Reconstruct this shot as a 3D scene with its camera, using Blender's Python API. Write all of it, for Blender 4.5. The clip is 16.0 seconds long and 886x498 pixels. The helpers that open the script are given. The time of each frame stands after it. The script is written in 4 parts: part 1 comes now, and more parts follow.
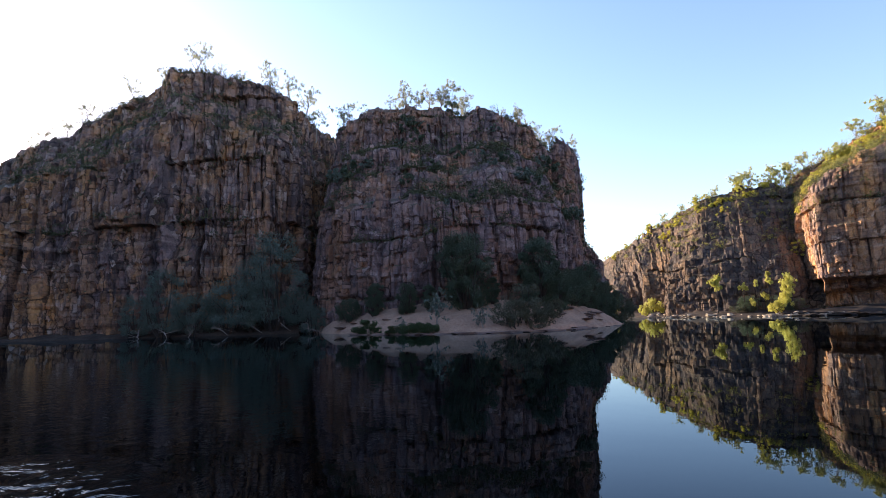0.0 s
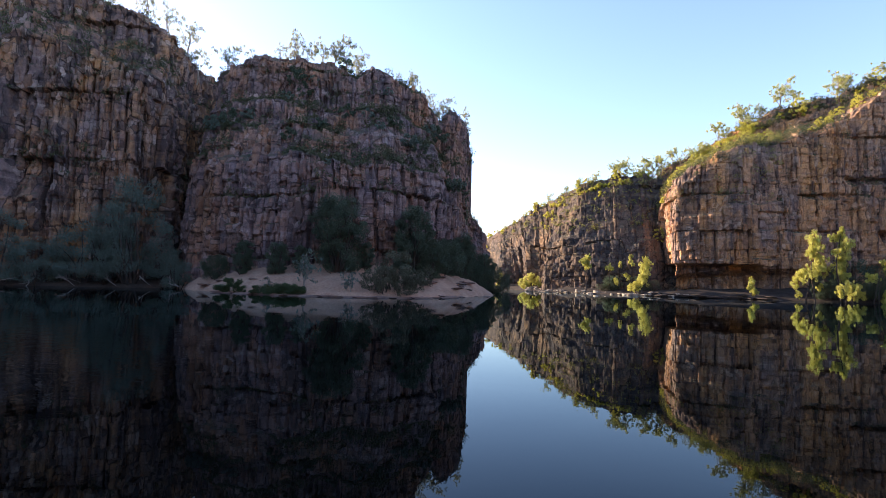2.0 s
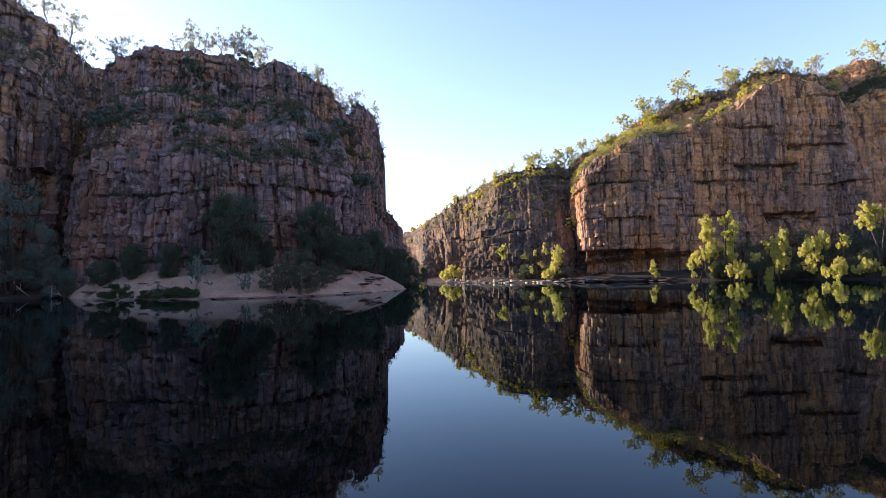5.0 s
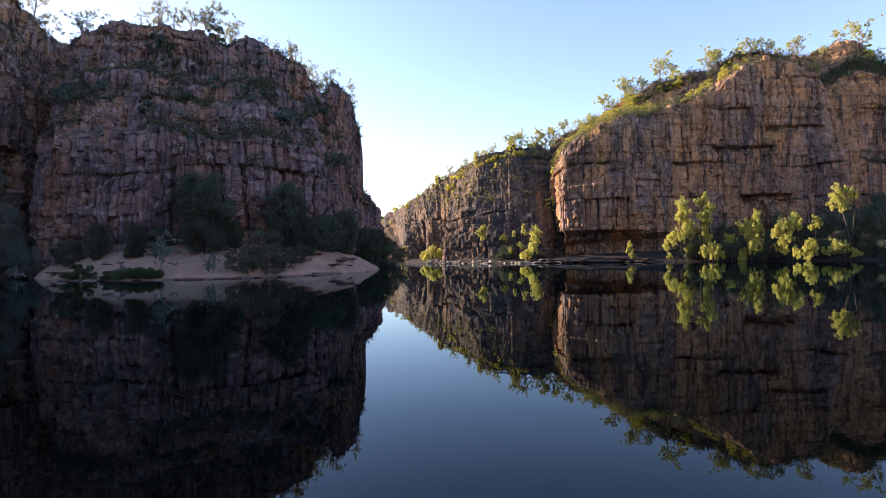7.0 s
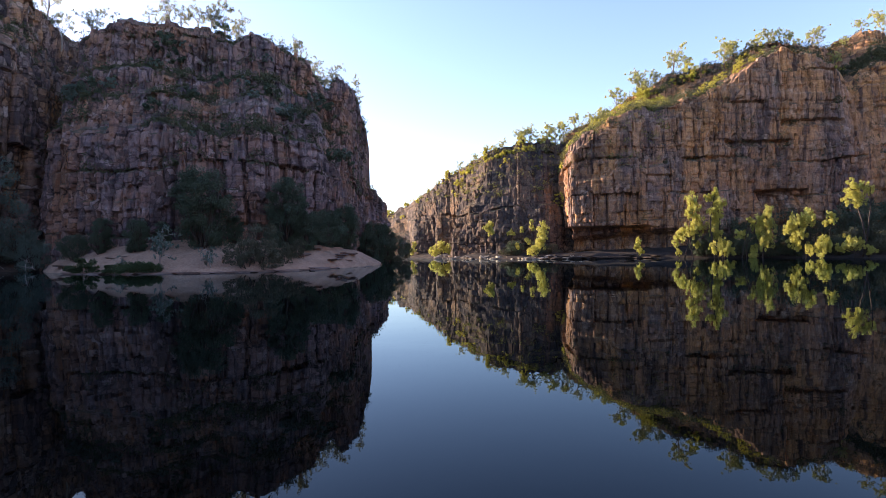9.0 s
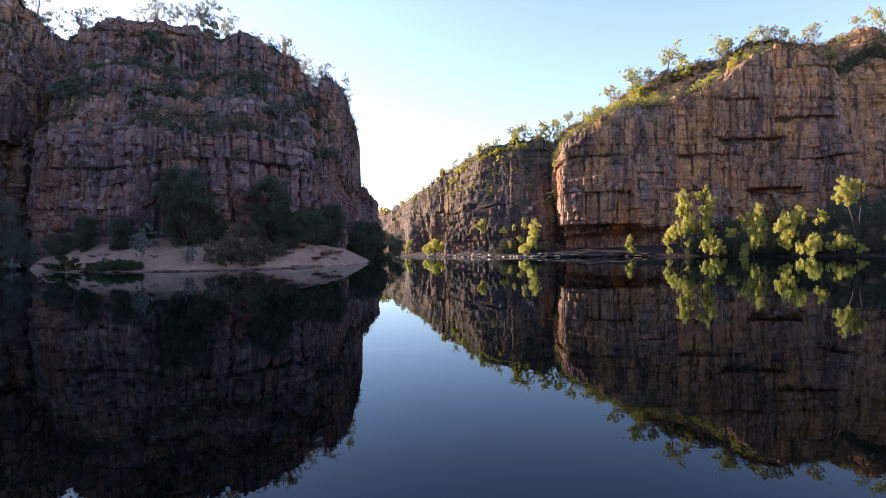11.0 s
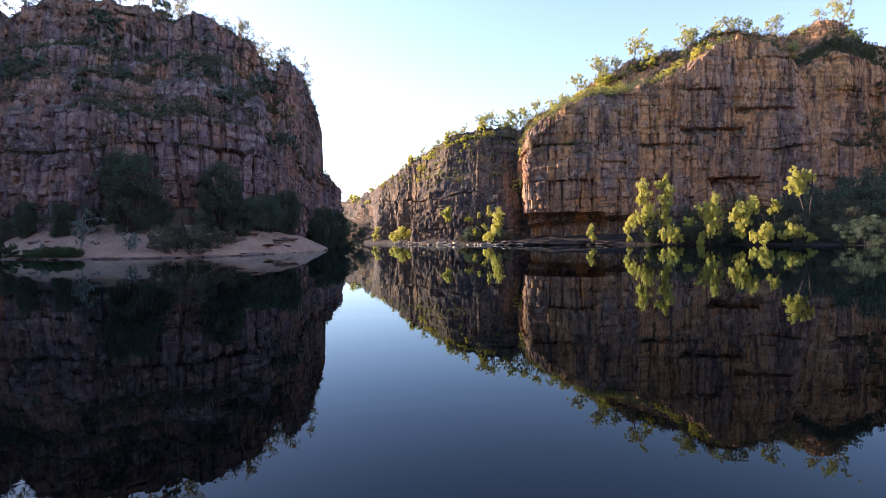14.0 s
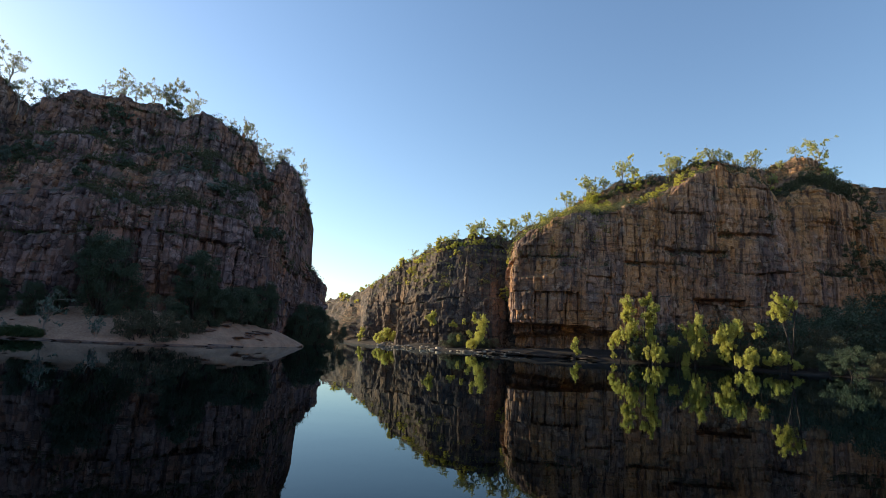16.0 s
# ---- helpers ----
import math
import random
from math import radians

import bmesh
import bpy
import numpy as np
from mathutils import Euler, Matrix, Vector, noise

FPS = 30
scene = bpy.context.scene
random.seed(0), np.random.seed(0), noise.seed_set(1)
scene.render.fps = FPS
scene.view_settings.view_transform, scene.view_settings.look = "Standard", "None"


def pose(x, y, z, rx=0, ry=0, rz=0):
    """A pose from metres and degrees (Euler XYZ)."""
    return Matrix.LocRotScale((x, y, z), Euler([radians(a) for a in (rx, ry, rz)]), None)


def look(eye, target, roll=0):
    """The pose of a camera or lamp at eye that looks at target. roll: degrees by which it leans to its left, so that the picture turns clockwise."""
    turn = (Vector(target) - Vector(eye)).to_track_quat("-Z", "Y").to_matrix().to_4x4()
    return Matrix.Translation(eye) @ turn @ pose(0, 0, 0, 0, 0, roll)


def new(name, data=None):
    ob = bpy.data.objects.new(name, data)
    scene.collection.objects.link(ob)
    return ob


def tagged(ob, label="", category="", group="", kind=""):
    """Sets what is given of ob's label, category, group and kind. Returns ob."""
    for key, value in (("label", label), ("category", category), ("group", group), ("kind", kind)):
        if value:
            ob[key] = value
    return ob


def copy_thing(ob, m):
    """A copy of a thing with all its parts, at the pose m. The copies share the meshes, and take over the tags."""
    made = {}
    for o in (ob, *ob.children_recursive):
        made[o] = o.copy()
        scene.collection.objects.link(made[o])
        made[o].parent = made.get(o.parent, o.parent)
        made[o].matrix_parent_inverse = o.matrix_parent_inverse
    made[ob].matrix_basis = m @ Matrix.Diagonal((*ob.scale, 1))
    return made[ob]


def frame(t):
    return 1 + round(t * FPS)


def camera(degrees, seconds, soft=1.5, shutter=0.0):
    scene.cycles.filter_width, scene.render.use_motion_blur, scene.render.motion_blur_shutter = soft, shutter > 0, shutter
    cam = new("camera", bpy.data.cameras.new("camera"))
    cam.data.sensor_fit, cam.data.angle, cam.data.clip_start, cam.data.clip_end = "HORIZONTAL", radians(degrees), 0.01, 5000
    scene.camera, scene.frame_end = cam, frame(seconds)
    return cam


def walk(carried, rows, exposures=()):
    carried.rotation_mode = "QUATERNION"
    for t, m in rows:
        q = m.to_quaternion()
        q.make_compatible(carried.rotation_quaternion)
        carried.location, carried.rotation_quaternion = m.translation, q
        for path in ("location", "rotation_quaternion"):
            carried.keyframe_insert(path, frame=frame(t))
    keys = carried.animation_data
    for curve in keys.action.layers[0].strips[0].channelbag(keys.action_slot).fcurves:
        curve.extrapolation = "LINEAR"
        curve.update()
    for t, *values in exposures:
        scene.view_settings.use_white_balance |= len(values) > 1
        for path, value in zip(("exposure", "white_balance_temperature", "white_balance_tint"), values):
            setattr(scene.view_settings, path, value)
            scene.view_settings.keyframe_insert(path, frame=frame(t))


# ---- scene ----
cam = camera(80.0, 16.0, 0.5)

# seconds, then metres and degrees as pose() takes them
PATH = [
    (0.0, 0.00, 0.00, 2.00, 97.05, 1.69, 0.31),
    (0.5, 1.01, -0.04, 2.00, 95.80, 1.60, -3.68),
    (1.0, 1.88, -0.12, 2.00, 94.77, 0.23, -6.99),
    (1.5, 2.65, -0.20, 2.00, 93.98, -0.55, -8.79),
    (2.0, 3.34, -0.29, 2.00, 93.33, -1.48, -10.29),
    (2.5, 3.97, -0.39, 2.00, 92.71, -1.21, -10.76),
    (3.0, 4.57, -0.49, 2.00, 92.80, -0.64, -12.31),
    (3.5, 5.15, -0.61, 2.00, 92.27, -0.22, -13.08),
    (4.0, 5.71, -0.74, 2.00, 92.43, 0.21, -13.75),
    (4.5, 6.27, -0.88, 2.00, 92.91, 0.79, -16.20),
    (7.0, 9.15, -1.68, 2.00, 90.58, 0.95, -18.09),
    (7.5, 9.75, -1.85, 2.00, 90.30, 0.57, -17.73),
    (8.0, 10.35, -2.02, 2.00, 90.51, 0.34, -16.70),
    (8.5, 10.95, -2.20, 2.00, 90.28, 0.59, -16.22),
    (11.0, 13.82, -3.01, 2.00, 89.86, 0.67, -15.58),
    (11.5, 14.36, -3.15, 2.00, 89.82, -0.39, -17.11),
    (12.0, 14.88, -3.29, 2.00, 89.16, 1.67, -17.31),
    (12.5, 15.39, -3.42, 2.00, 88.05, 2.45, -17.24),
    (13.0, 15.89, -3.56, 2.00, 87.80, 2.42, -17.56),
    (13.5, 16.39, -3.68, 2.00, 88.19, 2.42, -18.18),
    (14.0, 16.90, -3.81, 2.00, 88.49, 0.48, -17.67),
    (14.5, 17.44, -3.94, 2.00, 89.05, -1.72, -17.33),
    (15.0, 18.01, -4.08, 2.00, 93.40, -3.30, -13.97),
    (15.5, 18.63, -4.24, 2.00, 95.50, -5.58, -16.72),
    (16.0, 19.34, -4.40, 2.00, 99.80, -3.15, -18.11),
]
LIGHT = [(0.0, 1.45, 27), (2.0, 1.6, 28), (3.5, 1.6, 30), (7.0, 1.45, 32), (12.5, 1.65, 34), (14.5, 1.7, 34), (15.0, 1.5, 28), (15.5, 1.15, 17), (16.0, 0.7, 13)]
walk(cam, [(t, pose(*p)) for t, *p in PATH], [(t, stops, 6080, tint) for t, stops, tint in LIGHT])

# ---- light ----
SUN_LEFT, SUN_UP = 48.0, 13.0  # degrees left of the y axis, and above the horizon
world = bpy.data.worlds.new("sky")
scene.world = world
world.use_nodes = True
sky = world.node_tree.nodes.new("ShaderNodeTexSky")
sky.sky_type, sky.sun_disc = "NISHITA", False
sky.sun_elevation, sky.sun_rotation = radians(SUN_UP), radians(-SUN_LEFT)
sky.air_density, sky.dust_density, sky.ozone_density = 1.1, 0.5, 1.9
world.node_tree.nodes["Background"].inputs[1].default_value = 0.15
world.node_tree.links.new(sky.outputs[0], world.node_tree.nodes["Background"].inputs[0])
lamp = bpy.data.lights.new("sun", "SUN")
lamp.energy, lamp.angle, lamp.color = 5.0, radians(0.5), (1.0, 0.84, 0.54)
toward = Vector((-math.sin(radians(SUN_LEFT)) * math.cos(radians(SUN_UP)),
                 math.cos(radians(SUN_LEFT)) * math.cos(radians(SUN_UP)), math.sin(radians(SUN_UP))))
new("sun", lamp).matrix_world = look(toward * 400, (0, 0, 0))

# ---- materials ----
def material(name):
    m = bpy.data.materials.new(name)
    m.use_nodes = True
    return m, m.node_tree, m.node_tree.nodes["Principled BSDF"]


def node(tree, kind, values=(), **settings):
    """A node with its inputs set: values are (input, number or socket)."""
    n = tree.nodes.new("ShaderNode" + kind)
    for key, value in settings.items():
        setattr(n, key, value)
    for key, value in values:
        if isinstance(value, bpy.types.NodeSocket):
            tree.links.new(value, n.inputs[key])
        else:
            n.inputs[key].default_value = value
    return n


def place_scaled(tree, scale):
    """World position times a scale for each axis."""
    at = node(tree, "NewGeometry")
    return node(tree, "Mapping", [("Vector", at.outputs["Position"]), ("Scale", scale)]).outputs[0]


def noise_of(tree, scale, detail=4.0, rough=0.55, size=1.0, distort=0.0):
    return node(tree, "TexNoise", [("Vector", place_scaled(tree, scale)), ("Scale", size), ("Detail", detail),
                                   ("Roughness", rough), ("Distortion", distort)]).outputs[0]


def stepped(tree, socket, low, high):
    return node(tree, "MapRange", [(0, socket), (1, low), (2, high)]).outputs[0]


def blend(tree, factor, a, b, kind="MIX"):
    n = node(tree, "Mix", [(0, factor), (6, a), (7, b)], data_type="RGBA", blend_type=kind)
    return n.outputs[2]


def times(tree, a, b, op="MULTIPLY"):
    return node(tree, "Math", [(0, a), (1, b)], operation=op).outputs[0]


def block_cells(tree, place, wide, high, randomness=0.55):
    """Squarish blocks in a face's own plane: a chance number for each, and a value that falls to 0 at their joints."""
    at = node(tree, "Mapping", [("Vector", place), ("Scale", (1 / wide, 1 / high, 1))]).outputs[0]
    first = node(tree, "TexVoronoi", [("Vector", at), ("Scale", 1.0), ("Randomness", randomness)], voronoi_dimensions="2D", distance="CHEBYCHEV")
    second = node(tree, "TexVoronoi", [("Vector", at), ("Scale", 1.0), ("Randomness", randomness)], voronoi_dimensions="2D", distance="CHEBYCHEV", feature="F2")
    chance = node(tree, "SeparateColor", [(0, first.outputs["Color"])]).outputs
    return chance[0], chance[1], times(tree, second.outputs["Distance"], first.outputs["Distance"], "SUBTRACT")


def rock_material(name, orange, grey, dark, pale, warmth=0.5, plate=(2.6, 3.2), block=(0.8, 0.62), streaky=0.5, flecks=0.5, cracks=0.8, curtain=0.28):
    """Jointed sandstone. plate, block: the width and height of its large and small blocks; streaky: how strongly dark wash runs down it."""
    m, tree, bsdf = material(name)
    face = node(tree, "UVMap").outputs[0]
    drift = node(tree, "TexNoise", [("Vector", place_scaled(tree, (0.9, 0.9, 0.9))), ("Detail", 3.0)]).outputs["Color"]
    drift = node(tree, "VectorMath", [(0, drift), (1, (0.5, 0.5, 0.5))], operation="SUBTRACT").outputs[0]
    drift = node(tree, "VectorMath", [(0, drift), (3, 0.28)], operation="SCALE").outputs[0]
    face = node(tree, "VectorMath", [(0, face), (1, drift)], operation="ADD").outputs[0]
    plate_a, plate_b, plate_gap = block_cells(tree, face, *plate)
    block_a, block_b, block_gap = block_cells(tree, face, *block, 0.9)
    patches = noise_of(tree, (0.09, 0.09, 0.05), 5, 0.6)
    stain = noise_of(tree, (0.40, 0.40, 0.20), 5, 0.65)
    streaks = noise_of(tree, (0.80, 0.80, 0.06), 5, 0.6)
    curtains = noise_of(tree, (curtain, curtain, 0.018), 4, 0.6)
    bands = noise_of(tree, (0.05, 0.05, 0.9), 4, 0.6)
    grain = noise_of(tree, (3.4, 3.4, 3.0), 6, 0.68)
    fine = noise_of(tree, (9.0, 9.0, 7.0), 4, 0.7)
    colour = blend(tree, stepped(tree, patches, 0.64 - warmth * 0.26, 0.74 - warmth * 0.2), grey, orange)
    colour = blend(tree, times(tree, stepped(tree, stain, 0.52, 0.66), 0.7), colour, orange)
    colour = blend(tree, times(tree, stepped(tree, plate_a, 0.55, 0.95), 0.45), colour, orange)
    colour = blend(tree, times(tree, stepped(tree, plate_b, 0.62, 0.98), 0.35), colour, grey)
    colour = blend(tree, times(tree, stepped(tree, plate_b, 0.30, 0.04), 0.45), colour, dark)
    colour = blend(tree, times(tree, stepped(tree, stain, 0.45, 0.32), 0.6), colour, dark)
    colour = blend(tree, times(tree, stepped(tree, bands, 0.56, 0.70), 0.35), colour, pale)
    colour = blend(tree, times(tree, stepped(tree, bands, 0.44, 0.34), 0.5), colour, dark)
    colour = blend(tree, times(tree, stepped(tree, curtains, 0.47, 0.36), 0.75 * streaky), colour, dark)
    colour = blend(tree, times(tree, stepped(tree, curtains, 0.55, 0.66), 0.6 * streaky), colour, orange)
    colour = blend(tree, times(tree, stepped(tree, streaks, 0.46, 0.36), 0.9 * streaky), colour, dark)
    # single pale or dark blocks, in loose swarms
    swarm = stepped(tree, noise_of(tree, (0.22, 0.22, 0.30), 3, 0.6), 0.40, 0.58)
    colour = blend(tree, times(tree, times(tree, stepped(tree, block_a, 0.70, 0.95), swarm), flecks), colour, pale)
    colour = blend(tree, times(tree, stepped(tree, block_a, 0.26, 0.05), flecks), colour, dark)
    # open joints round the blocks
    plate_joint = times(tree, stepped(tree, plate_gap, 0.060, 0.015), stepped(tree, stain, 0.36, 0.52))
    block_joint = times(tree, stepped(tree, block_gap, 0.13, 0.03), stepped(tree, swarm, 0.25, 0.7))
    joint = times(tree, plate_joint, times(tree, block_joint, 0.7), "MAXIMUM")
    colour = blend(tree, times(tree, joint, cracks), colour, tuple(c * 0.45 for c in dark[:3]) + (1,))
    mottle = stepped(tree, times(tree, times(tree, grain, 0.65), times(tree, fine, 0.35), "ADD"), 0.30, 0.70)
    colour = blend(tree, 0.6, colour, blend(tree, mottle, (0.25, 0.26, 0.27, 1), (1.55, 1.52, 1.5, 1)), "MULTIPLY")
    # soil and dry grass lie on the flat ledges
    up = node(tree, "SeparateXYZ", [(0, node(tree, "NewGeometry").outputs["True Normal"])]).outputs[2]
    litter = times(tree, stepped(tree, up, 0.55, 0.85), stepped(tree, noise_of(tree, (0.5, 0.5, 0.5), 4), 0.36, 0.50))
    colour = blend(tree, litter, colour, (0.085, 0.075, 0.045, 1))
    tree.links.new(colour, bsdf.inputs["Base Color"])
    bsdf.inputs["Roughness"].default_value = 0.88
    bsdf.inputs["Specular IOR Level"].default_value = 0.2
    height = times(tree, times(tree, grain, 0.6), times(tree, joint, -0.6), "ADD")
    height = times(tree, height, times(tree, times(tree, block_b, swarm), 0.35), "ADD")
    height = times(tree, height, times(tree, plate_a, 0.35), "ADD")
    bump = node(tree, "Bump", [("Height", height), ("Strength", 0.7), ("Distance", 0.30)])
    tree.links.new(bump.outputs[0], bsdf.inputs["Normal"])
    return m


def leaf_material(name, colour, other, through_light=0.45):
    m, tree, bsdf = material(name)
    island = node(tree, "NewGeometry").outputs["Random Per Island"]
    clump = noise_of(tree, (0.8, 0.8, 0.8), 3)
    mixed = blend(tree, stepped(tree, clump, 0.35, 0.65), colour, other)
    mixed = blend(tree, times(tree, island, 0.55), mixed, tuple(c * 1.7 for c in other[:3]) + (1,))
    tree.links.new(mixed, bsdf.inputs["Base Color"])
    bsdf.inputs["Roughness"].default_value = 0.55
    bsdf.inputs["Specular IOR Level"].default_value = 0.3
    thin = node(tree, "BsdfTranslucent", [("Color", mixed)])
    both = node(tree, "MixShader", [(0, through_light), (1, bsdf.outputs[0]), (2, thin.outputs[0])])
    tree.links.new(both.outputs[0], tree.nodes["Material Output"].inputs[0])
    return m


def plain_material(name, a, b, scale, rough=0.9, bump=0.4, distance=0.05):
    m, tree, bsdf = material(name)
    coarse = noise_of(tree, tuple(s * 0.12 for s in scale), 4)
    grain = noise_of(tree, scale, 6, 0.62)
    colour = blend(tree, stepped(tree, coarse, 0.35, 0.65), a, b)
    colour = blend(tree, 0.4, colour, blend(tree, stepped(tree, grain, 0.3, 0.7), (0.35, 0.35, 0.35, 1), (1.5, 1.5, 1.5, 1)), "MULTIPLY")
    tree.links.new(colour, bsdf.inputs["Base Color"])
    bsdf.inputs["Roughness"].default_value = rough
    bsdf.inputs["Specular IOR Level"].default_value = 0.2
    tree.links.new(node(tree, "Bump", [("Height", grain), ("Strength", bump), ("Distance", distance)]).outputs[0], bsdf.inputs["Normal"])
    return m


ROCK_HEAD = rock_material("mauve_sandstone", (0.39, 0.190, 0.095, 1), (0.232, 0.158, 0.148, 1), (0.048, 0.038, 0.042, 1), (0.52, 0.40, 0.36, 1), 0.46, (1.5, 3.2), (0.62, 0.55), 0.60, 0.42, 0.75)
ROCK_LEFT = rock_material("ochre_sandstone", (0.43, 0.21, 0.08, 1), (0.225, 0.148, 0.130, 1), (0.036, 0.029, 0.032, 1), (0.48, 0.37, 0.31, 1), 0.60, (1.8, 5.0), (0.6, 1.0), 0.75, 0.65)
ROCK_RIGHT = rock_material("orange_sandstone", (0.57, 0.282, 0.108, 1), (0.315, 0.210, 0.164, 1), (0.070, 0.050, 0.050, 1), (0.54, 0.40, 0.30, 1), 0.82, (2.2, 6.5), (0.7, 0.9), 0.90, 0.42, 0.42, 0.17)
ROCK_FAR = rock_material("brown_sandstone", (0.25, 0.150, 0.080, 1), (0.120, 0.092, 0.080, 1), (0.032, 0.027, 0.025, 1), (0.36, 0.27, 0.17, 1), 0.36, (2.4, 4.0), (0.9, 0.8), 0.4, 0.4)
SAND = plain_material("river_sand", (0.42, 0.265, 0.178, 1), (0.31, 0.195, 0.132, 1), (5, 5, 5), 0.95, 0.25)
SOIL = plain_material("bank_soil", (0.045, 0.034, 0.027, 1), (0.075, 0.054, 0.04, 1), (3, 3, 3), 0.95, 0.6)
SLAB = plain_material("flat_rock", (0.064, 0.048, 0.039, 1), (0.036, 0.028, 0.023, 1), (4, 4, 9), 0.9, 0.6)
SAND_ROCK = plain_material("pink_rock", (0.24, 0.16, 0.125, 1), (0.15, 0.10, 0.082, 1), (4, 4, 9), 0.9, 0.6)
PALE_ROCK = plain_material("washed_rock", (0.48, 0.40, 0.30, 1), (0.30, 0.24, 0.18, 1), (4, 4, 6), 0.9, 0.5)
BARK = plain_material("pale_bark", (0.36, 0.31, 0.26, 1), (0.20, 0.17, 0.14, 1), (5, 5, 1.2), 0.9, 0.4)
DARK_BARK = plain_material("dark_bark", (0.085, 0.067, 0.054, 1), (0.05, 0.04, 0.034, 1), (6, 6, 1.5), 0.9, 0.5)
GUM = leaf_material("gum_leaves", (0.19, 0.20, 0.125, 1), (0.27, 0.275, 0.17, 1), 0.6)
# lit copy of the gum leaves: warm sun mixed into the base colour
SUN_GUM = leaf_material("sunlit_gum_leaves", (0.30, 0.305, 0.085, 1), (0.39, 0.385, 0.14, 1), 0.6)
# riverside foliage, paler and yellower than its own green: sunshine held in the colour
LIME = leaf_material("sunlit_paperbark_leaves", (0.385, 0.375, 0.08, 1), (0.50, 0.48, 0.13, 1), 0.48)
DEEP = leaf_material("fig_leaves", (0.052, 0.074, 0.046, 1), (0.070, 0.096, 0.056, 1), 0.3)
MAT_GREEN = leaf_material("wet_green_leaves", (0.038, 0.062, 0.024, 1), (0.052, 0.082, 0.03, 1), 0.3)
GREY_GREEN = leaf_material("wattle_leaves", (0.092, 0.124, 0.098, 1), (0.118, 0.152, 0.116, 1), 0.3)
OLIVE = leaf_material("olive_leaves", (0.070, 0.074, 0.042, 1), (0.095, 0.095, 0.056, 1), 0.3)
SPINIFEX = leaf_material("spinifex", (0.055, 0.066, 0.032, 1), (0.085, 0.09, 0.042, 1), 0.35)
# bush leaves with low sunlight put into their yellow
LIT_LEAVES = leaf_material("sunlit_bush_leaves", (0.40, 0.375, 0.06, 1), (0.51, 0.47, 0.09, 1), 0.6)
# spinifex again, its colour brightened to look sunlit
LIT_GRASS = leaf_material("sunlit_spinifex", (0.16, 0.165, 0.04, 1), (0.25, 0.23, 0.06, 1), 0.45)


def water_material():
    m, tree, bsdf = material("river_water")
    bsdf.inputs["Base Color"].default_value = (0.0010, 0.0011, 0.0014, 1)
    bsdf.inputs["Roughness"].default_value = 0.6
    bsdf.inputs["Specular IOR Level"].default_value = 0.0
    swell = noise_of(tree, (0.35, 0.35, 1), 2, 0.4, 1.0, 0.6)
    ripple = noise_of(tree, (1.6, 1.6, 1), 3, 0.5, 1.0, 1.2)
    # the boat's wash stirs the water off its left side
    at = node(tree, "NewGeometry").outputs["Position"]
    away = node(tree, "VectorMath", [(0, at), (1, (-14.0, 13.0, 0.0))], operation="DISTANCE").outputs["Value"]
    close = node(tree, "VectorMath", [(0, at), (1, (-6.5, 5.0, 0.0))], operation="DISTANCE").outputs["Value"]
    wash = times(tree, stepped(tree, away, 15.0, 3.0), 0.016)
    wash = times(tree, wash, times(tree, stepped(tree, close, 3.6, 1.2), 0.22), "ADD")
    height = times(tree, times(tree, swell, 0.004), times(tree, ripple, times(tree, wash, 0.0006, "ADD")), "ADD")
    bump = node(tree, "Bump", [("Height", height), ("Strength", 1.0), ("Distance", 1.0)])
    # a mirror that fades as it is looked into more steeply
    mirror = node(tree, "BsdfGlossy", [("Color", (0.82, 0.94, 1.0, 1)), ("Roughness", 0.0), ("Normal", bump.outputs[0])])
    share = node(tree, "Fresnel", [("IOR", 1.333), ("Normal", bump.outputs[0])]).outputs[0]
    both = node(tree, "MixShader", [(0, times(tree, share, 1.16, "POWER")), (1, bsdf.outputs[0]), (2, mirror.outputs[0])])
    tree.links.new(both.outputs[0], tree.nodes["Material Output"].inputs[0])
    return m


WATER = water_material()

# ---- mesh helpers ----


def hashed(*ints):
    """A number from 0 to 1 for whole numbers (arrays)."""
    h = np.zeros_like(np.asarray(ints[0], dtype=np.int64))
    for k, i in enumerate(ints):
        h = (h * 1664525 + np.asarray(i, dtype=np.int64) * (374761393 + 668265263 * k) + 1013904223) & 0xFFFFFFFF
        h = ((h ^ (h >> 15)) * 2246822519) & 0xFFFFFFFF
    h = ((h ^ (h >> 13)) * 3266489917) & 0xFFFFFFFF
    return ((h ^ (h >> 16)) & 0xFFFFFF) / float(0xFFFFFF)


def value_noise(x, y, seed=0):
    xi, yi = np.floor(x).astype(np.int64), np.floor(y).astype(np.int64)
    fx, fy = x - xi, y - yi
    fx, fy = fx * fx * (3 - 2 * fx), fy * fy * (3 - 2 * fy)
    a, b = hashed(xi, yi, seed), hashed(xi + 1, yi, seed)
    c, d = hashed(xi, yi + 1, seed), hashed(xi + 1, yi + 1, seed)
    return (a + (b - a) * fx) * (1 - fy) + (c + (d - c) * fx) * fy


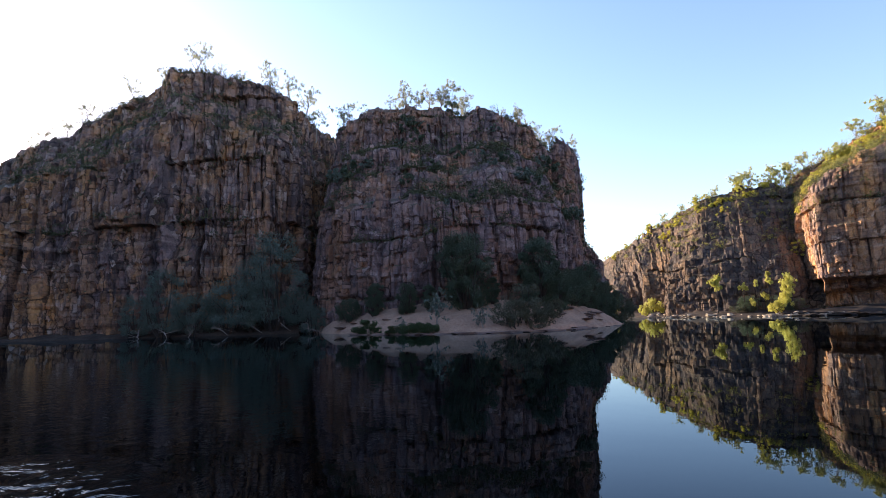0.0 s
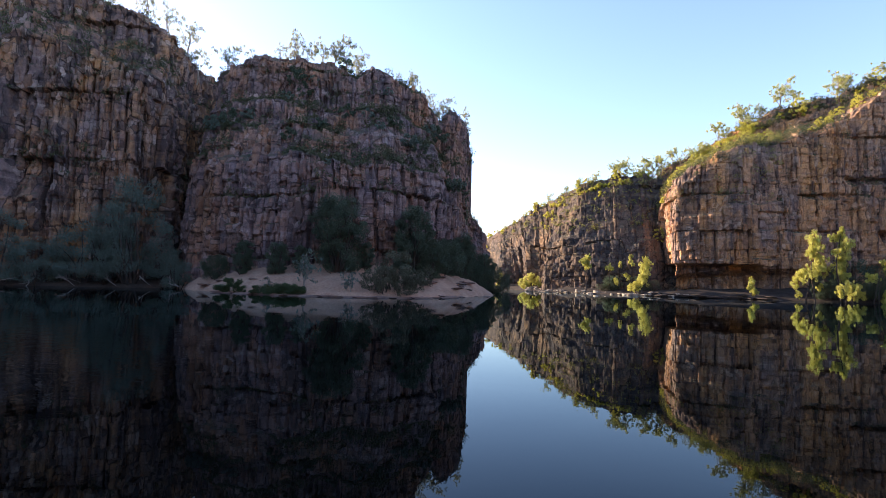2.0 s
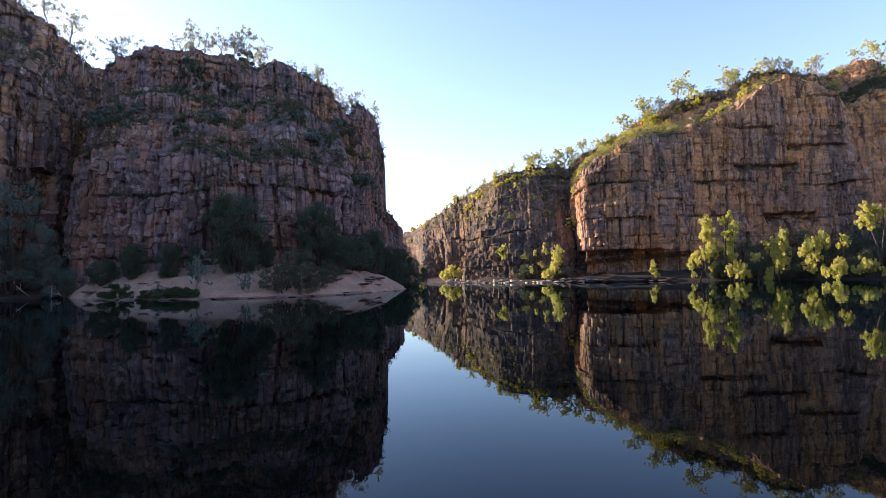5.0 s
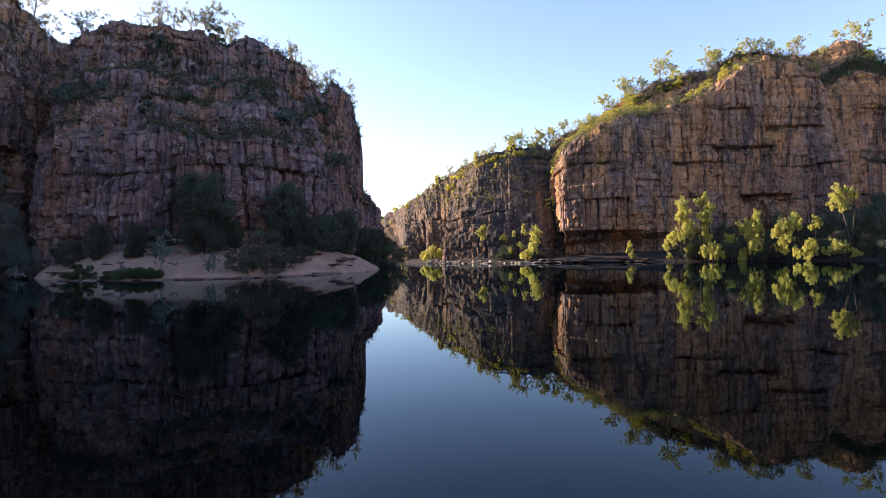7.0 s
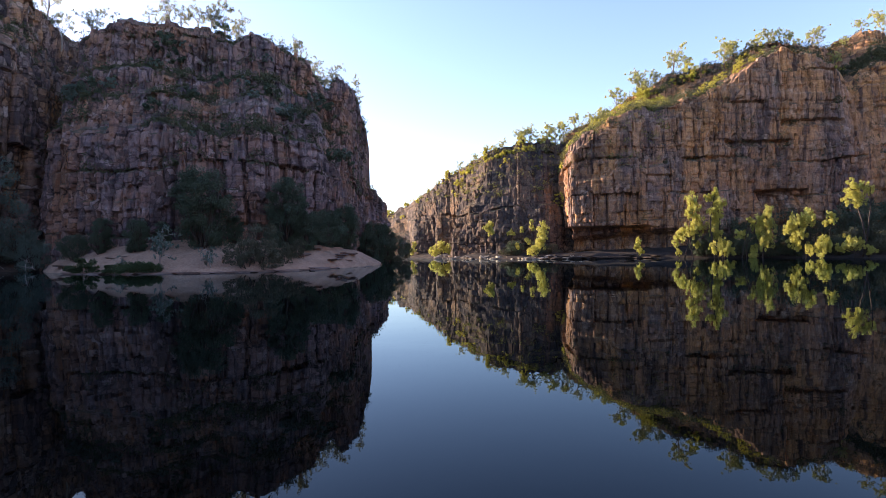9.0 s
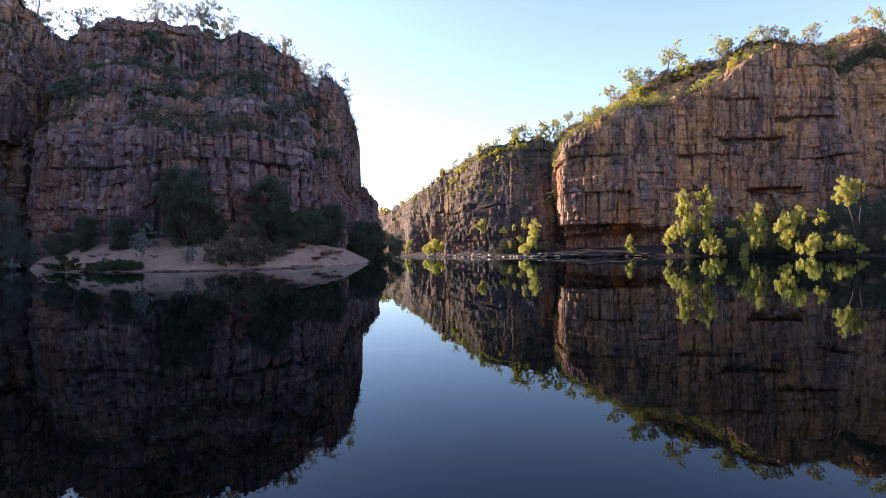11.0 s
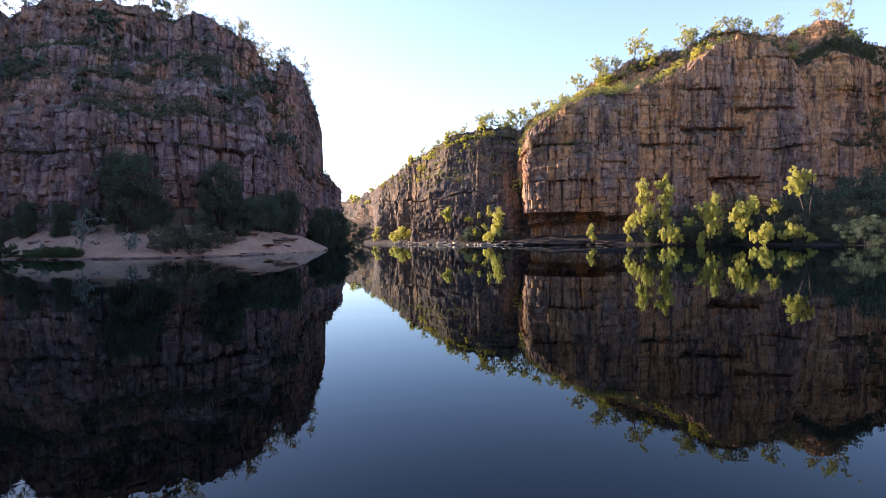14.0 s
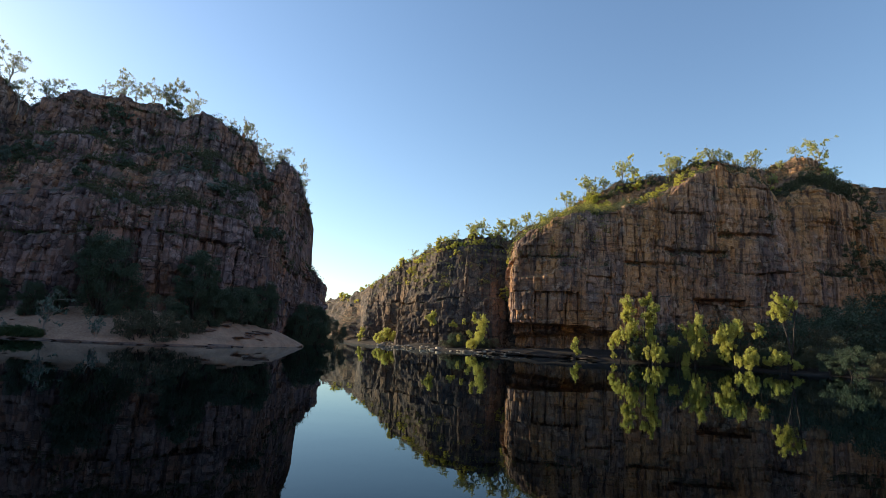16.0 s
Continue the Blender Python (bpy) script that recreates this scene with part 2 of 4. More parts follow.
def mesh_of(name, verts, faces, mat, smooth=False, plane=None):
    """A mesh from arrays; all faces have the same number of corners. plane: each vertex's place in the surface's own plane."""
    verts, faces = np.asarray(verts, dtype=np.float32), np.asarray(faces, dtype=np.int32)
    me = bpy.data.meshes.new(name)
    me.vertices.add(len(verts))
    me.vertices.foreach_set("co", verts.ravel())
    corners = faces.shape[1]
    me.loops.add(faces.size)
    me.loops.foreach_set("vertex_index", faces.ravel())
    me.polygons.add(len(faces))
    me.polygons.foreach_set("loop_start", np.arange(len(faces), dtype=np.int32) * corners)
    me.update(calc_edges=True)
    if plane is not None:
        me.uv_layers.new(name="UVMap").data.foreach_set("uv", np.asarray(plane, dtype=np.float32)[faces.ravel()].ravel())
    me.validate()
    me.materials.append(mat)
    me.polygons.foreach_set("use_smooth", [smooth] * len(me.polygons))
    return me


def grid_faces(nu, nv):
    i = np.arange(nu - 1)[:, None] * nv + np.arange(nv - 1)[None, :]
    return np.stack([i, i + nv, i + nv + 1, i + 1], -1).reshape(-1, 4)


def part(name, me, parent, label=""):
    ob = new(name, me)
    ob.parent = parent
    return tagged(ob, label)


# ---- cliffs ----
def breaks(length, low, high, seed):
    gen = np.random.default_rng(seed)
    return np.cumsum(gen.uniform(low, high, int(length / low) + 4)) - 5


def edge_gap(x, lines, index):
    """How far x lies from the nearest of the lines that bound its piece."""
    last = len(lines) - 1
    return np.minimum(np.abs(x - lines[np.clip(index, 0, last)]), np.abs(x - lines[np.clip(index - 1, 0, last)]))


def blocky(s, z, seed, style, wide_plate=1.0):
    """How far the rock stands out at s metres along a cliff and z metres up: jointed columns cut by beds.
    style: the weights of wide columns, slim columns, single blocks, beds and open joints, and how far joints run before they break."""
    broad, narrow, single, bedded, open_joint, runs = style
    zz = z + 2.2 * value_noise(s / 14, z * 0, seed + 1) + 0.6 * value_noise(s / 3.1, z / 9, seed + 2)
    tall_lines, thin_lines = breaks(80, 4.0 * runs, 10.0 * runs, seed + 3), breaks(80, 0.4, 1.7, seed + 4)
    thick, thin = np.searchsorted(tall_lines, zz), np.searchsorted(thin_lines, zz)
    ss = s + 0.7 * value_noise(z / 6.3, s / 8, seed + 5) + 0.12 * value_noise(z / 1.1, s / 2, seed + 15) + hashed(thick, seed + 6) * 7
    wide_lines, slim_lines = breaks(420, 1.3 * wide_plate, 4.4 * wide_plate, seed + 7), breaks(420, 0.35 * wide_plate, 1.25 * wide_plate, seed + 8)
    wide = np.searchsorted(wide_lines, ss)
    sl = ss + hashed(thin // 3, seed + 9) * 0.8
    slim = np.searchsorted(slim_lines, sl)
    out = broad * (hashed(wide, thick, seed) - 0.5)
    out += narrow * (hashed(slim, thick, seed + 10) - 0.5) + single * (hashed(slim, thin, seed + 11) - 0.5)
    out += bedded * (hashed(thin, seed + 12) - 0.5) + 0.35 * (value_noise(s / 0.6, z / 0.6, seed + 16) - 0.5)
    out -= open_joint * np.clip(1 - edge_gap(ss, wide_lines, wide) / 0.26, 0, 1) * (hashed(wide, thick, seed + 17) > 0.25)
    out -= 0.6 * open_joint * np.clip(1 - edge_gap(sl, slim_lines, slim) / 0.20, 0, 1) * (hashed(slim, thick, seed + 18) > 0.4)
    out -= 0.6 * np.clip(1 - edge_gap(zz, tall_lines, thick) / 0.25, 0, 1) * (value_noise(s / 6, z / 5, seed + 19) > 0.45)
    out += 2.6 * (value_noise(s / 11, z / 30, seed + 13) - 0.5) + 1.5 * (value_noise(s / 4.5, z / 16, seed + 14) - 0.5)
    return out


SURFACES = {}


def cliff(name, label, rows, profile, fine, step, seed, mat, amount=1.0, back=((8, -0.6), (30, -2.5), (45, None)), hollows=(), style=(0.95, 0.6, 0.45, 0.45, 0.6, 1.0), merge=(), plate=1.0, gullies=()):
    """A cliff between a foot line and a crest line. rows: foot x, y and crest x, y, z; profile: the share of the height and of the
    way back; merge: for each row, how far its terrace draws up to the crest; gullies: the row, half width,
    depth and lowest share of the height of clefts that open upwards; fine: the first and last row between which the rock is close-grained."""
    rows = np.array(rows, float)
    mid = rows[:, :2] * 0.7 + rows[:, 2:4] * 0.3
    along = np.r_[0, np.cumsum(np.linalg.norm(np.diff(mid, axis=0), axis=1))]
    a, b = along[fine[0]], along[fine[1]]
    u = np.unique(np.r_[np.arange(0, a, 1.6), np.arange(a, b, step), np.arange(b, along[-1] + 0.1, 1.6), along[-1]])
    dense = np.linspace(0, along[-1], 900)
    smooth = np.stack([np.interp(dense, along, rows[:, k]) for k in range(5)], 1)
    width = max(1, int(2.2 / (dense[1] - dense[0])))
    kernel = np.hanning(2 * width + 3)[1:-1]
    kernel /= kernel.sum()
    padded = np.pad(smooth, ((width, width), (0, 0)), mode="edge")
    smooth[:, :2] = np.stack([np.convolve(padded[:, k], kernel, "valid") for k in range(2)], 1)
    r = np.stack([np.interp(u, dense, smooth[:, k]) for k in range(5)], 1)
    inward = r[:, 2:4] - r[:, :2]
    deep, tall = np.linalg.norm(inward, axis=1).mean(), r[:, 4].mean()
    w, s = np.array(profile, float).T
    run = np.r_[0, np.cumsum(np.hypot(np.diff(w) * tall, np.diff(s) * deep))]
    v = np.arange(0, run[-1] + step * 0.5, step * 1.05)
    w, s = np.interp(v, run, w), np.interp(v, run, s)
    centre = r[:, :2] * 0.6 + r[:, 2:4] * 0.4
    tangent = np.gradient(centre, u, axis=0)
    wide = max(3, int(6 / step) | 1)
    tangent = np.stack([np.convolve(np.pad(tangent[:, k], wide // 2, mode="edge"), np.ones(wide) / wide, "valid") for k in range(2)], 1)
    normal = np.stack([tangent[:, 1], -tangent[:, 0]], 1)
    normal /= np.linalg.norm(normal, axis=1)[:, None]
    normal *= np.sign((normal * -inward).sum(1).mean())
    ground = r[:, None, :2] + inward[:, None] * s[None, :, None]
    closer = np.interp(u, along[:len(merge)], merge)[:, None] if len(merge) else np.zeros((len(u), 1))
    high = np.interp(w, (-0.05, 0, 0.665, 0.82, 0.985, 1), (-0.05, 0, 0.87, 0.955, 0.99, 1))
    z = r[:, None, 4] * (w + closer * (high - w))
    wander = value_noise(u[:, None] / 9, w[None, :] * 3, seed + 30) + 0.5 * value_noise(u[:, None] / 3.2, w[None, :] * 5, seed + 31) - 0.75
    z = z + r[:, None, 4] * 0.085 * wander * np.clip(5 * (w - 0.15) * (1 - w), 0, 1)[None, :]
    S, Z = np.broadcast_to(u[:, None], z.shape), z
    out = blocky(S, Z, seed, style, plate) * amount
    for x0, x1, z0, z1, depth in hollows:  # overhangs: sharp at their top, fading downwards
        inside = np.clip((r[:, 0] - x0) / 0.4, 0, 1) * np.clip((x1 - r[:, 0]) / 0.4, 0, 1)
        out = out - depth * inside[:, None] * np.clip((z1 - z) / 0.25, 0, 1) * np.clip((z - z0) / (z1 - z0), 0, 1) ** 0.7
    flat = np.clip(np.gradient(s, v) * deep, 0, 1)[None, :]
    out = out * (1 - 0.55 * flat)
    sunk = np.zeros(len(u))
    for row, half, depth, start in gullies:
        across = np.clip(1 - np.abs(u - np.interp(row, range(len(along)), along)) / half, 0, 1)[:, None]
        out = out - depth * across * across * (3 - 2 * across) * np.clip((w - start) / 0.4, 0, 1)[None, :]
        sunk = sunk + depth * across[:, 0] ** 2 * (3 - 2 * across[:, 0])
    lift = (1.1 * (value_noise(S / 2.2, Z / 1.2 + s[None, :] * 9, seed + 20) - 0.5) + 0.9 * (hashed(np.floor(S / 1.3), np.floor(s[None, :] * 14), seed + 21) - 0.5)) * flat
    lift = lift + 0.8 * (hashed(np.searchsorted(breaks(420, 0.8, 3.4, seed + 22), S), seed + 23) - 0.5) * np.clip((w - 0.93) / 0.07, 0, 1)[None, :] * amount
    xyz = np.concatenate([ground + normal[:, None] * out[..., None], (z + lift)[..., None]], -1)
    tail = [xyz]
    unit = inward / np.linalg.norm(inward, axis=1)[:, None]
    for far, drop in back:
        last = xyz[:, -1].copy()
        last[:, :2] = r[:, 2:4] + unit * far - normal * sunk[:, None]
        last[:, 2] = -1.5 if drop is None else r[:, 4] + drop + 0.8 * (hashed(np.arange(len(u)) // 9, int(far)) - 0.5)
        tail.append(last[:, None])
    xyz = np.concatenate(tail, 1)
    nu, nv = xyz.shape[:2]
    verts, faces = xyz.reshape(-1, 3), grid_faces(nu, nv)
    down = np.broadcast_to(np.r_[v, v[-1] + 3 + 8 * np.arange(len(back))][None, :], (nu, nv))
    plane = np.stack([np.broadcast_to(u[:, None], (nu, nv)), down], -1).reshape(-1, 2)
    me = mesh_of(name, verts, faces, mat, plane=plane)
    ob = tagged(new(name, me), label, "cliff", kind="structure")
    SURFACES[name] = (verts, faces, xyz, nu, nv, len(back))
    return ob


HEAD_ROWS = [
    (-19.6, 92, -16.6, 94, 33.4), (-19.4, 75, -17.0, 84.5, 33.2), (-14.2, 67.6, -13.5, 83, 34.2), (-10, 64.6, -11.3, 82, 34.9),
    (-4, 62.5, -5.7, 82, 35.6), (1, 61.5, 0.5, 82, 34.6), (5, 61.5, 3.2, 82, 33.6), (8, 62, 6.0, 82, 34.9),
    (12, 63.5, 11.0, 81, 32.8), (15, 66, 14.3, 81, 31.4), (17.0, 68, 16.8, 82, 26.8), (19.0, 72, 18.8, 82, 29.6),
    (20.9, 75.5, 21.8, 82, 26.8), (22.0, 79.5, 23.2, 85, 23.8), (21.8, 84.0, 23.0, 88, 21.0), (22.0, 86.0, 23.4, 90.5, 14.0), (24.6, 89.0, 25.6, 93, 12.8),
    (28.4, 91.6, 28.6, 96.5, 11.0), (29.2, 96.5, 27.2, 99, 9.0), (24, 102, 20, 98, 8.0)]
LEFT_ROWS = [
    (-84, -60, -104, -60, 44), (-86, 10, -104, 8, 44), (-84, 40, -100, 46, 40), (-76, 60, -88, 78, 31), (-66, 71, -77.7, 90, 30.4),
    (-60, 73, -71.9, 90, 33.0), (-54, 74, -65, 90, 35.9), (-47, 74, -56.9, 90, 39.6), (-42, 73.5, -50.5, 89, 41.4), (-39.5, 73, -47.5, 88, 45.6),
    (-33, 73.5, -39.8, 88, 45.2), (-27, 75, -32, 90, 43.8), (-23.5, 78, -25.9, 90, 39.9), (-22.9, 87, -24.0, 95, 37.2), (-20.8, 95, -20.5, 101, 36.0), (-15, 97, -14, 102, 34)]
RIGHT_ROWS = [
    (69.5, 101, 75, 112, 27), (65.4, 94, 75, 110, 29), (63.1, 89.2, 80, 109, 31.5), (66, 86.5, 85, 109, 33.5), (72, 84.5, 91, 106, 38.2),
    (80, 83, 96, 102, 41.5), (87, 82, 100.5, 98, 42.4), (94, 81, 106, 95.5, 43.4), (101, 79.5, 112, 93, 46.5), (106, 78, 116.5, 90, 47.6),
    (111.5, 75.8, 122.5, 89, 46.2), (118.6, 74, 131, 88, 47.6), (126, 73, 139.5, 88, 51.2), (133, 70, 148.5, 86, 51.0), (144, 65.6, 161, 81, 46.5),
    (150, 48, 168, 56, 40), (150, 10, 170, 10, 40), (146, -60, 168, -60, 42)]
FAR_ROWS = [
    (70, 95.5, 77, 107.5, 26.5), (61.6, 95.2, 66.5, 107.5, 26.6), (53.5, 100.8, 60.5, 111.5, 26), (48.6, 106.0, 56.5, 115, 24.6), (46.0, 109.6, 53, 121, 22.8), (49.6, 113.0, 52.6, 123.5, 22.0),
    (49.2, 116.0, 50.6, 127.0, 21.0), (44.2, 118.6, 48.8, 131, 19.4), (47.6, 123.6, 48.0, 134, 18.6), (46.6, 127.0, 46.6, 139, 17.2), (41.4, 130.0, 45.0, 143, 16.0), (43.6, 136.0, 43.0, 150, 14.6), (37.6, 143.5, 41, 156, 13.5), (31, 160, 35, 170, 12.5), (14, 178, 18, 188, 13),
    (-20, 192, -18, 204, 15), (-70, 200, -70, 214, 16)]
HEAD_PROFILE = [(-0.05, 0.0), (0.03, 0.02), (0.40, 0.08), (0.50, 0.15), (0.53, 0.27), (0.60, 0.36), (0.66, 0.44), (0.69, 0.58), (0.77, 0.68), (0.79, 0.80), (0.96, 0.88), (1, 1)]
LEFT_PROFILE = [(-0.05, 0.0), (0.03, 0.03), (0.36, 0.12), (0.40, 0.10), (0.72, 0.25), (0.77, 0.42), (0.82, 0.55), (0.85, 0.72), (0.97, 0.84), (1, 1)]
RIGHT_PROFILE = [(-0.05, 0.02), (0.02, 0.12), (0.10, 0.13), (0.125, 0.03), (0.40, 0.04), (0.42, 0.06), (0.60, 0.08), (0.665, 0.12), (0.69, 0.25), (0.74, 0.52), (0.78, 0.66), (0.80, 0.74), (0.87, 0.77), (0.885, 0.81), (0.93, 0.83), (0.94, 0.88), (0.985, 0.90), (1, 1)]
FAR_PROFILE = [(-0.05, 0.0), (0.03, 0.03), (0.24, 0.10), (0.40, 0.22), (0.52, 0.38), (0.66, 0.56), (0.80, 0.74), (0.92, 0.89), (1, 1)]

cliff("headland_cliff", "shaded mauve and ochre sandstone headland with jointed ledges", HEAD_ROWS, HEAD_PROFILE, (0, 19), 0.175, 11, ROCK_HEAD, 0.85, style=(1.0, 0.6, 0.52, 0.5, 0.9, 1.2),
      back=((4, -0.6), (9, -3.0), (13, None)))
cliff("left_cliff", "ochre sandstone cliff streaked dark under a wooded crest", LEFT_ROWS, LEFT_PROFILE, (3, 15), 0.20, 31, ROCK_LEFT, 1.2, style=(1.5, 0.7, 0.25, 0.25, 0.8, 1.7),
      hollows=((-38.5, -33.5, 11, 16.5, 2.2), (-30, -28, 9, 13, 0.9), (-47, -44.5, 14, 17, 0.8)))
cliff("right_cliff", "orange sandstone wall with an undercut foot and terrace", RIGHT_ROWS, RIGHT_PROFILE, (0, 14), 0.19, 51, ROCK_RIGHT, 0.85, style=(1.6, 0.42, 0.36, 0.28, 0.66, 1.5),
      hollows=((63.4, 77, 0.8, 6.2, 3.2), (99, 109, 9.5, 13.2, 1.9), (84, 92, 18.6, 19.6, 1.0), (93, 106, 21.5, 23, 1.3), (76, 82, 15, 16, 0.8), (104, 116, 25.5, 27, 1.2)), plate=1.5, merge=(0, 0, 0.1, 0.3, 0.34, 0.27, 0.3, 0.57, 0.85, 0.88, 0.8, 0.3, 0.3, 0.4, 0.4), gullies=((11.2, 8.0, 4.5, 0.40), (13.7, 16.0, 8.0, 0.06)))
cliff("far_cliff", "far sandstone slope with sunlit ribs beside the gap", FAR_ROWS, FAR_PROFILE, (0, 10), 0.22, 71, ROCK_FAR, 1.45, plate=1.3, style=(0.9, 0.3, 0.14, 0.18, 0.18, 1.8))

cliff("back_cliff", "sandstone wall on the near side of the river", [(-84, -58, -100, -74, 44), (-40, -52, -46, -72, 44), (10, -50, 12, -70, 46),
      (60, -50, 64, -70, 44), (110, -54, 118, -72, 42), (146, -58, 166, -76, 42)], LEFT_PROFILE, (0, 0), 0.8, 81, ROCK_LEFT)

# ---- ground and water ----
def ground_sheet():
    n = 90
    axis = np.sign(np.linspace(-1, 1, n)) * np.abs(np.linspace(-1, 1, n)) ** 2.2 * 2600
    x, y = np.meshgrid(axis, axis + 60, indexing="ij")
    far = np.hypot(x - 10, y - 60)
    z = -2.2 + np.clip((far - 260) / 200, 0, 1) * 12 + 3 * (value_noise(x / 90, y / 90, 5) - 0.5) * np.clip((far - 260) / 200, 0, 1)
    me = mesh_of("ground", np.stack([x, y, z], -1).reshape(-1, 3), grid_faces(n, n), SOIL, True)
    tagged(new("ground", me), "dark riverbed rising to a wide dry plain", "ground", kind="structure")


ground_sheet()
corners = [(-300, -240, 0), (300, -240, 0), (300, 330, 0), (-300, 330, 0)]
tagged(new("water", mesh_of("water", corners, [(0, 1, 2, 3)], WATER)), "still dark river water mirroring the cliffs", "water", kind="structure")


def shore(name, label, rows, mat, bumps, seed, category):
    """A strip of bank from below the water to its back edge. rows: water's edge x, y and back edge x, y, z."""
    rows = np.array(rows, float)
    along = np.r_[0, np.cumsum(np.linalg.norm(np.diff(rows[:, :2], axis=0), axis=1))]
    u = np.arange(0, along[-1], 0.3)
    r = np.stack([np.interp(u, along, rows[:, k]) for k in range(5)], 1)
    v = np.linspace(-0.35, 1.25, 46)
    xy = r[:, None, :2] + (r[:, 2:4] - r[:, :2])[:, None] * v[None, :, None]
    rise = np.where(v < 0, v * 1.6, np.clip(v, 0, 1) ** 0.88)
    z = r[:, None, 4] * rise[None, :]
    x, y = xy[..., 0], xy[..., 1]
    z = z + bumps * (value_noise(x / 2.6, y / 2.6, seed) - 0.5) * np.clip(v * 4, 0.1, 1)[None, :] + bumps * 0.4 * (value_noise(x / 0.7, y / 0.7, seed + 1) - 0.5)
    step_up = 0.22 * np.clip((v - 0.03) / 0.02, 0, 1)[None, :] * (value_noise(u / 5, u * 0, seed + 2)[:, None])
    xyz = np.concatenate([xy, (z + step_up)[..., None]], -1)
    verts, faces = xyz.reshape(-1, 3), grid_faces(len(u), len(v))
    SURFACES[name] = (verts, faces, xyz, len(u), len(v), 0)
    return tagged(new(name, mesh_of(name, verts, faces, mat, True)), label, category, kind="structure")


shore("sandbank", "pale pinkish river sandbank below the headland", [
    (-20, 78, -22, 84, 2.4), (-14.9, 66.6, -13, 72.4, 3.2), (-9, 59, -7, 66.5, 3.4), (-3, 55.5, -2, 63, 3.3), (4, 53.5, 4.5, 62, 3.3), (10, 54.5, 11, 62.5, 2.9),
    (14, 57.5, 15, 64.5, 2.5), (19, 63.5, 19.5, 70, 2.0), (21.5, 67.5, 22, 72.5, 1.1), (23.2, 70.5, 24, 74, 0.2), (24, 73, 24.5, 77, -0.4)], SAND, 0.35, 91, "sandbank")
shore("left_bank", "dark leaf-littered bank at the cliff's foot", [
    (-86, 64, -80, 70, 0.5), (-66, 70.5, -64, 74, 0.5), (-45, 71.6, -44, 75, 0.6), (-32, 71.2, -31, 76, 1.2), (-25, 71, -24, 79, 2.2), (-20, 73, -18, 80, 2.8)], SOIL, 0.5, 95, "river bank")
shore("right_bank", "low dark rocky bank under the orange cliff", [
    (34, 150, 38, 153, 1.0), (40.5, 127, 44, 130, 1.1), (43.6, 115, 47.5, 118, 1.1), (46, 104, 50, 106, 1.1), (50, 96.5, 54, 101, 1.0), (56, 89.5, 62, 96, 1.0), (62, 85.5, 65, 90, 1.1), (68, 81.5, 71, 87.5, 1.4), (76, 77.5, 80, 86, 2.0),
    (84, 71, 91, 83, 2.2), (89, 64.5, 102, 81, 2.4), (94, 57, 115, 77, 2.6), (99, 48, 130, 72, 2.8), (108, 30, 146, 55, 3.0), (116, 0, 150, 0, 3.0)], SLAB, 0.3, 97, "river bank")

# ---- plants ----
def tube(points, radii, sides=6):
    """Verts and faces of a tapered stem along points."""
    points, radii = np.asarray(points, float), np.asarray(radii, float)
    ahead = np.gradient(points, axis=0)
    ahead /= np.linalg.norm(ahead, axis=1)[:, None] + 1e-9
    side = np.cross(ahead, (0.3, 0.9, 0.31))
    side /= np.linalg.norm(side, axis=1)[:, None] + 1e-9
    other = np.cross(ahead, side)
    angle = np.arange(sides) * 2 * np.pi / sides
    ring = np.cos(angle)[None, :, None] * side[:, None] + np.sin(angle)[None, :, None] * other[:, None]
    verts = (points[:, None] + ring * radii[:, None, None]).reshape(-1, 3)
    i, j = np.arange(len(points) - 1)[:, None] * sides, np.arange(sides)[None, :]
    k = (j + 1) % sides
    return verts, np.stack([i + j, i + k, i + k + sides, i + j + sides], -1).reshape(-1, 4)


def joined(pieces):
    verts, faces, n = [], [], 0
    for v, f in pieces:
        verts.append(v)
        faces.append(np.asarray(f) + n)
        n += len(v)
    return np.concatenate(verts), np.concatenate(faces)


def leaves(gen, centres, radii, each, length, width, droop):
    """Leaf quads in clumps round the centres."""
    centres, radii = np.repeat(centres, each, 0), np.repeat(radii, each, 0)
    n = len(centres)
    way = gen.normal(size=(n, 3))
    way /= np.linalg.norm(way, axis=1)[:, None]
    p = centres + way * radii * (gen.uniform(0.15, 1, n) ** 0.5)[:, None]
    d = gen.normal(size=(n, 3)) * (1 - droop) + np.array((0, 0, -1.0)) * droop * 1.6
    d /= np.linalg.norm(d, axis=1)[:, None]
    across = np.cross(d, gen.normal(size=(n, 3)))
    across /= np.linalg.norm(across, axis=1)[:, None]
    size = gen.uniform(0.6, 1.25, n)[:, None]
    a, b = d * length * size / 2, across * width * size / 2
    verts = np.stack([p - a, p + b, p + a, p - b], 1).reshape(-1, 3)
    return verts, np.arange(n * 4).reshape(-1, 4)


def stem_path(gen, start, end, bend, n=6):
    t = np.linspace(0, 1, n)[:, None]
    p = np.asarray(start) * (1 - t) + np.asarray(end) * t
    return p + np.sin(t * np.pi) * gen.normal(size=(1, 3)) * bend + gen.normal(size=(n, 3)) * bend * 0.12 * np.sin(t * np.pi)


